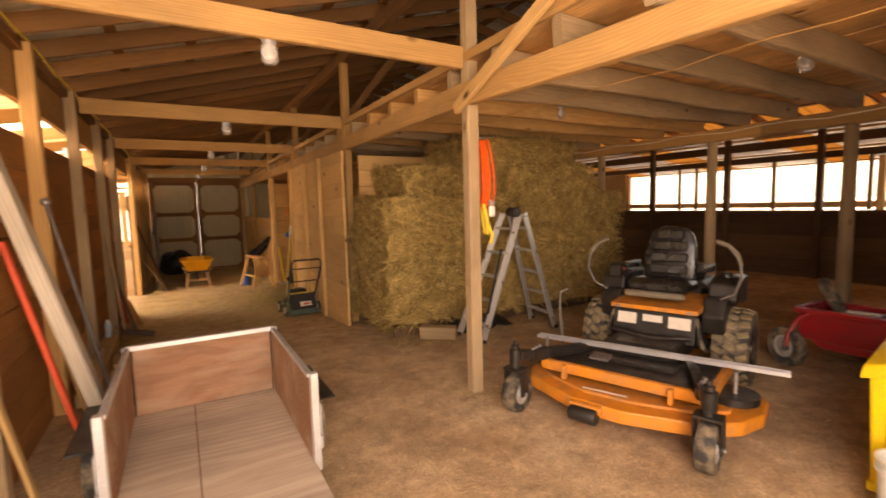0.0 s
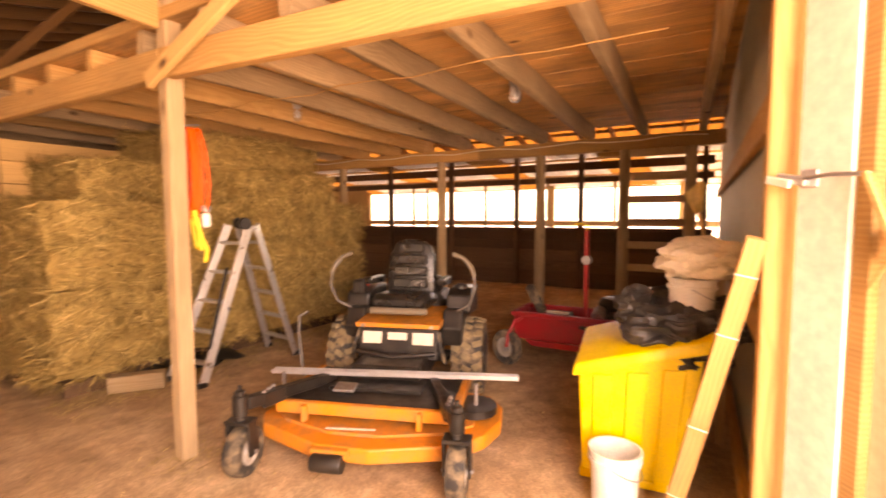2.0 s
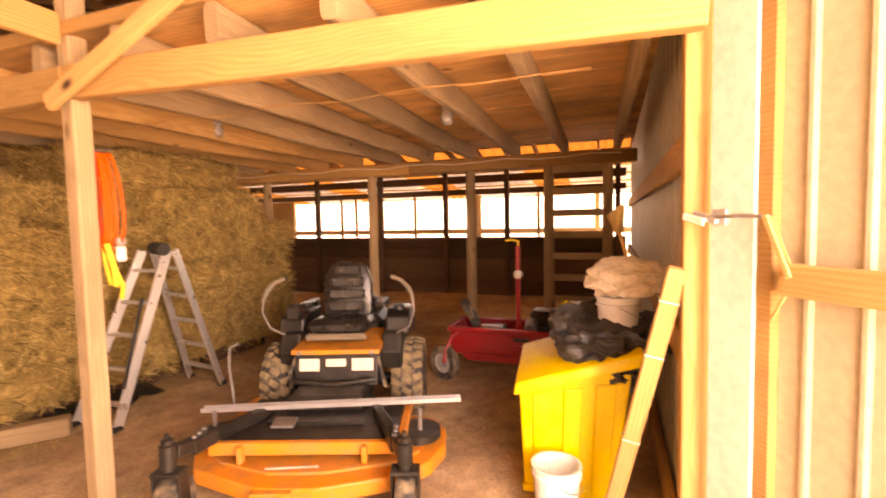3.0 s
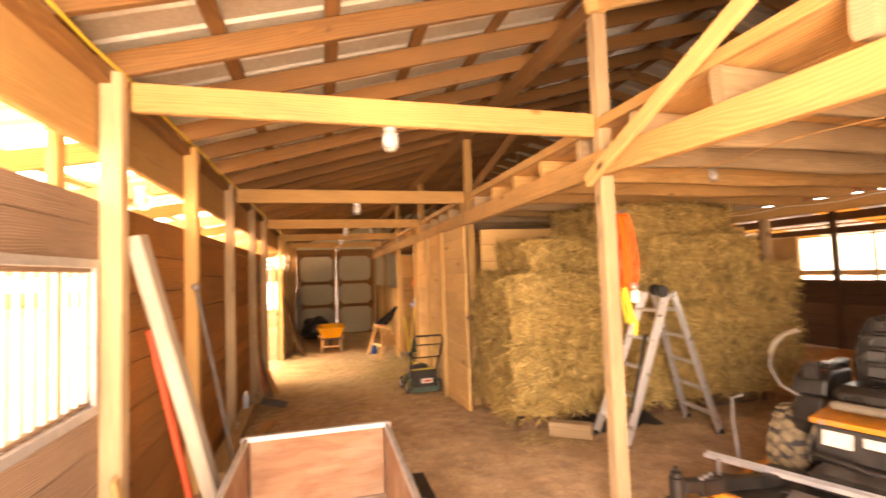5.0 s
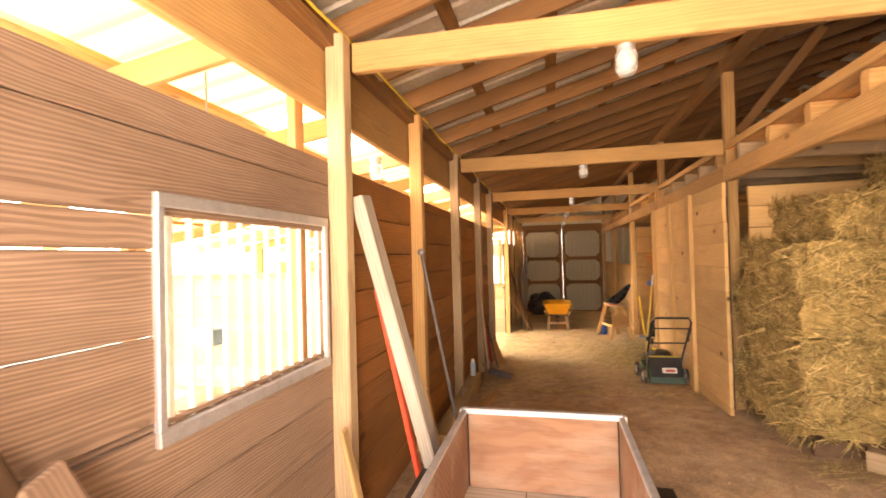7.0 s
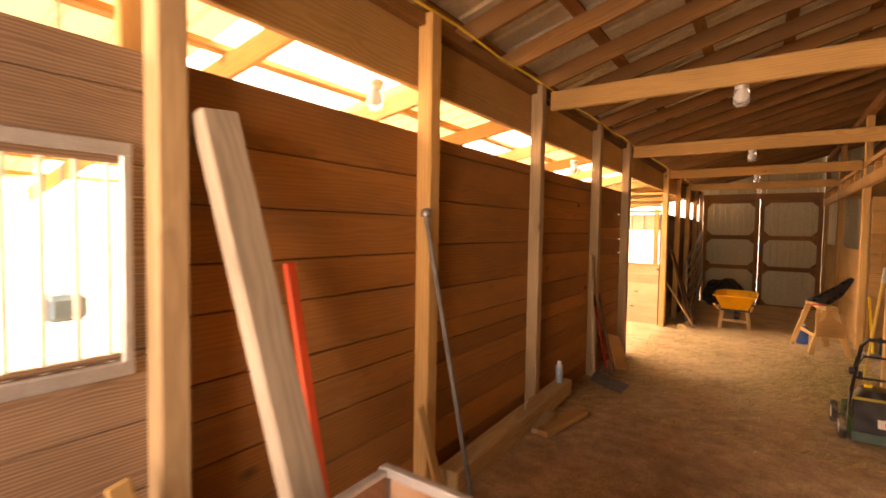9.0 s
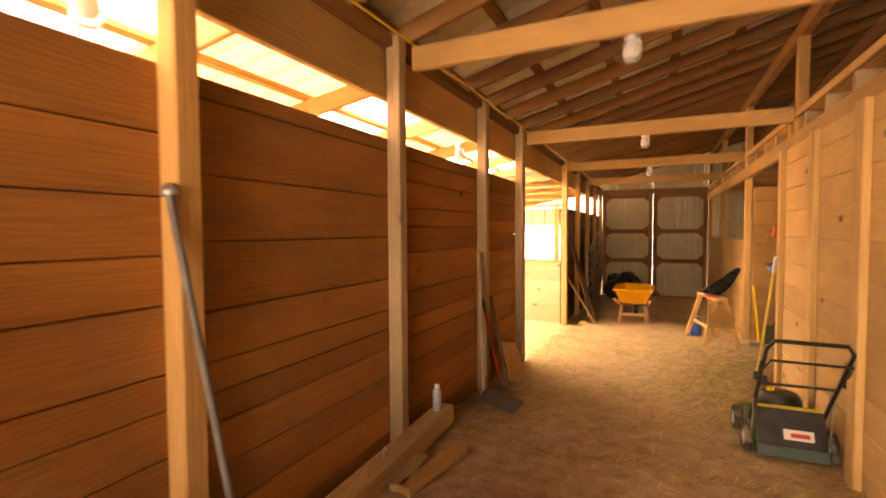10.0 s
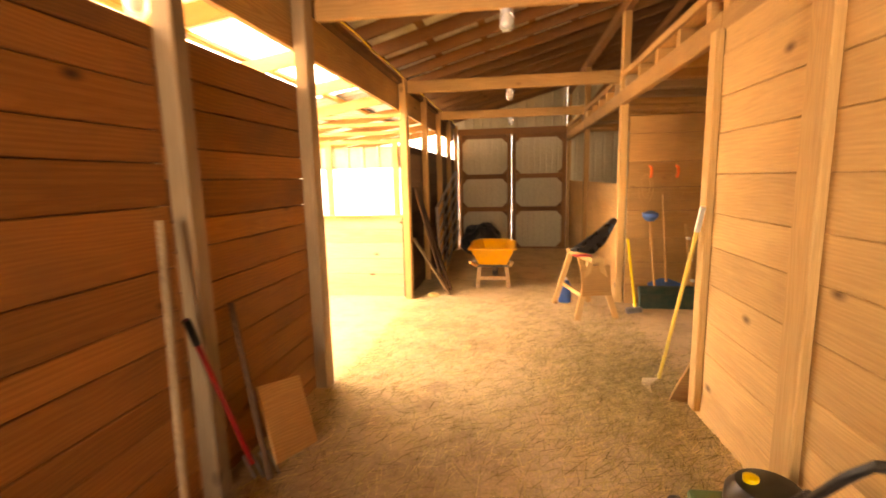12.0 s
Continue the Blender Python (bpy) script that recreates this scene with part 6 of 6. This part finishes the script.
def sawhorse():
    z = floor_z(0.95, 12.2)
    h = thing("sawhorse", "pale wooden sawhorse with a plywood side", "sawhorse", pose(0.93, 12.3, z, 0, 0, 14))
    part("top_beam", box(0.16, 0.80, 0.06, pose(0, 0, 0.72)), PINE_FRESH, h)
    for sx in (-1, 1):
        for sy in (-1, 1):
            m, ln = along((sx * 0.24, sy * 0.40, 0), (sx * 0.06, sy * 0.32, 0.70), (0, 1, 0))
            part("leg", box(ln, 0.07, 0.03, None, 0.003), PINE_FRESH, h, matrix=m)
    part("side_panel", box(0.36, 0.016, 0.36, pose(0, -0.355, 0.47, -8, 0, 0), 0.002), PINE, h, "orange-brown plywood side panel")
    part("lower_rail", box(0.03, 0.66, 0.05, pose(-0.14, 0, 0.28)), PINE_FRESH, h)
    j = part("jacket", prism([(-0.26, 0.0), (0.05, -0.05), (0.20, 0.08), (0.36, 0.36), (0.31, 0.40), (0.08, 0.22), (-0.12, 0.09)], 0.10, None, 0.03), VINYL, smooth=True, matrix=pose(0.96, 12.25, z + 0.79, 82, 0, 12))
    tagged(j, "black jacket draped up from the sawhorse against the post", "jacket")
    o = part("red_booklet", box(0.20, 0.14, 0.012, None, 0.002), RED_STICKER, matrix=pose(0.86, 12.05, z + 0.758, 0, 0, 20))
    tagged(o, "small red booklet lying on the sawhorse", "booklet")
    bl = thing("blue_jug", "blue plastic jug on the floor under the sawhorse", "jug", pose(0.74, 12.72, z))
    part("jug_body", lathe([(0.07, 0), (0.085, 0.01), (0.085, 0.24), (0.05, 0.30), (0.03, 0.31)], None, 18), BLUE, bl, smooth=True)
    part("cap", lathe([(0.034, 0.31), (0.034, 0.34), (0.02, 0.345)], None, 14), WHITE_PLASTIC, bl, smooth=True)


sawhorse()


def leaning_gate():
    g = thing("pipe_gate", "dark steel pipe gate leaning against the stall wall", "gate", pose(-1.16, 14.1, floor_z(-1.2, 14.5) + 0.02, 0, -13, 90))
    part("gate_frame", tube([(-0.1, 0, 0.02), (2.6, 0, 0.02), (2.6, 0, 1.35), (-0.1, 0, 1.35)], 0.024, 8, True), STEEL, g, smooth=True)
    for i in range(1, 6):
        part("rail", tube([(-0.1, 0, 0.02 + i * 0.222), (2.6, 0, 0.02 + i * 0.222)], 0.019, 8), STEEL, g)
    for x in (0.8, 1.7):
        part("upright", box(0.04, 0.012, 1.33, pose(x, 0.02, 0.69), 0.002), STEEL, g)


leaning_gate()
for k, (y, w) in enumerate(((13.35, 0.18), (13.52, 0.16), (13.12, 0.10))):
    leaning("leaning_board", "dark old board leaning against the far stall wall", "board", (-0.98 + 0.05 * k, y, -0.14), (-1.44, y + 0.04, (1.5, 1.45, 0.75)[k]), w, 0.03, DARK_WOOD if k < 2 else PINE_OLD)
o = part("straw_tuft", lumpy(0.09, 0.07, 0.05, 5, 0.5, 5, 3), STRAW, matrix=pose(-1.12, 12.98, -0.09))
tagged(o, "pale green tuft of hay at the foot of the boards", "hay")
b = part("covered_load", lumpy(0.5, 0.45, 0.45, 12, 0.3, 3), TARP, smooth=True, matrix=pose(-0.75, 17.9, 0.05))
tagged(b, "dark covered heap before the end doors", "heap")


def alcove_tools():
    z = floor_z(1.9, 12.6)
    t = pole_tool("push_broom", "wide push broom with a dark green head against the board wall", "broom", (1.86, 12.55, z + 0.20), (1.80, 12.74, 1.10), 0.016, PINE)
    part("head", box(0.75, 0.10, 0.10, pose(2.02, 12.52, z + 0.24), 0.015), DARK_GREEN, t)
    part("bristles", box(0.73, 0.08, 0.20, pose(2.02, 12.52, z + 0.10), 0.01), DARK_GREEN, t)
    part("dust_cap", lathe([(0.05, 0), (0.10, 0.06), (0.10, 0.10), (0.03, 0.13)], pose(1.80, 12.70, 1.02), 14), BLUE, t, "upturned blue-grey head", smooth=True)
    t = pole_tool("blue_snow_shovel", "blue snow shovel standing against the board wall", "shovel", (2.0, 12.58, z + 0.34), (1.96, 12.74, 1.35), 0.016, PINE)
    part("scoop", prism([(-0.22, 0), (0.22, 0), (0.20, 0.30), (0.05, 0.36), (-0.05, 0.36), (-0.20, 0.30)], 0.02, pose(1.98, 12.58, z + 0.02, 84, 0, 0), 0.006), BLUE, t)
    t = pole_tool("striped_spade", "spade with a white banded shaft against the board wall", "spade", (2.32, 12.50, z + 0.02), (2.25, 12.74, 0.98), 0.018, PINE)
    for f in (0.25, 0.5, 0.75):
        p = Vector((2.32, 12.50, z + 0.02)).lerp(Vector((2.25, 12.74, 0.98)), f)
        part("white_band", tube([p - Vector((-0.006, 0.02, -0.08)) , p + Vector((-0.006, 0.02, 0.08))], 0.021, 10), WHITE_PAINT, t)
    t = pole_tool("yellow_mallet", "sledge hammer with a yellow shaft beside the post", "hammer", (1.56, 12.30, z + 0.06), (1.54, 12.72, 0.78), 0.018, YELLOW)
    part("head", box(0.20, 0.07, 0.07, pose(1.54, 12.28, z + 0.04, 0, 0, 20), 0.008), STEEL, t)
    for k, x in enumerate((1.79, 2.11)):
        c = thing("rope_hank", "hank of pale rope hanging from an orange hook on the boards", "rope", group="ropes on the wall")
        part("hook", tube([(x, 12.78, 1.72), (x, 12.70, 1.70), (x, 12.69, 1.62), (x, 12.73, 1.58)], 0.018, 8), ORANGE_PLASTIC, c, smooth=True)
        for i in range(2):
            w = 0.05 + 0.04 * i
            pts = [(x - (0.05 if k == 0 else 0) + w * math.sin(2 * math.pi * j / 16), 12.74 - 0.01 * i, 1.62 - (0.30 + 0.08 * i) * (0.5 - 0.5 * math.cos(2 * math.pi * j / 16))) for j in range(16)]
            part("loop", tube(pts, 0.0045, 6, True), PINE, c, smooth=True)
    # rake by the stile
    t = pole_tool("straw_rake", "leaf rake with a yellow shaft leaning on the door stile", "rake", (1.14, 9.92, 0.10), (1.20, 9.46, 1.42), 0.013, YELLOW_WORN, 0.88, GALV)
    for k in range(9):
        a = (k - 4) * 0.09
        part("tine", tube([(1.14, 9.92, 0.10), (1.10 + 0.1 * math.sin(a), 9.94 + 0.16 * math.sin(a), 0.06), (1.03 + 0.1 * abs(math.sin(a)), 9.97 + 0.34 * math.sin(a), 0.015)], 0.004, 5), PINE_OLD, t)
    o = part("wedge_board", prism([(0, 0), (0.18, 0), (0.03, 0.36), (0, 0.36)], 0.03, None, 0.003), PINE, matrix=pose(1.33, 9.72, -0.02, 90, 0, 170))
    tagged(o, "short cut board standing at the foot of the stile", "board")


alcove_tools()


# ---- jar lamps, wiring ----
def jar_lamp():
    l = thing("jar_lamp", "ceiling lamp with a clear glass jar under a grey base", "lamp", group="jar lamps")
    part("base", lathe([(0.05, 0.0), (0.05, -0.025), (0.042, -0.03), (0.042, -0.06)], None, 18), GALV, l, smooth=True)
    part("jar", lathe([(0.04, -0.055), (0.052, -0.075), (0.052, -0.15), (0.035, -0.175), (0.01, -0.178)], None, 20, cap=False), GLASS, l, smooth=True)
    part("bulb", lathe([(0.012, -0.06), (0.026, -0.09), (0.03, -0.115), (0.018, -0.14), (0.004, -0.145)], None, 14), WHITE_PLASTIC, l, "frosted white bulb", smooth=True)
    return l


lamp = jar_lamp()
spots = [(0.0, y + 0.04, 2.82) for y in BENTS[:-1]] + [(3.55, 2.42, 2.83), (3.2, 4.6, 2.83), (-1.75, 5.0, 2.62), (-1.8, 8.6, 2.62)]
lamp.matrix_basis = pose(*spots[0])
for s in spots[1:]:
    copy_thing(lamp, pose(*s))
w = thing("lighting_cable", "yellow electric cable clipped along the eave beam", "cable")
pts = [(-1.42, 0.9 + 0.5 * i, 2.985 + 0.012 * math.sin(i * 2.3)) for i in range(36)]
part("wire", tube(pts, 0.008, 6), ROPE_Y, w, smooth=True)
w = thing("loft_cable", "pale electric cable stapled across the joists", "cable")
part("wire", tube([(2.4 + 0.03 * math.sin(i * 1.7), 1.2 + 0.3 * i, 2.62 + 0.01 * math.sin(i * 2.1)) for i in range(16)], 0.004, 6), PINE, w, smooth=True)
w = thing("beam_cable", "pale electric cable along the far loft beam", "cable")
part("wire", tube([(5.72, 1.0 + 0.35 * i, 2.60 + 0.02 * math.sin(i * 1.9)) for i in range(18)], 0.007, 6), CREAM, w, smooth=True)
o = thing("stall_feeder", "pale blue plastic feeder hung inside the stall", "feeder", pose(-2.2, 3.63, 1.40))
part("tub", box(0.12, 0.14, 0.11, None, 0.02), plain("pale_blue_plastic", (0.25, 0.5, 0.7), 0.45), o)
part("hanger", tube([(0, 0, 0.05), (0.005, 0, 0.7), (0, 0, 1.46)], 0.006, 6), STEEL, o)
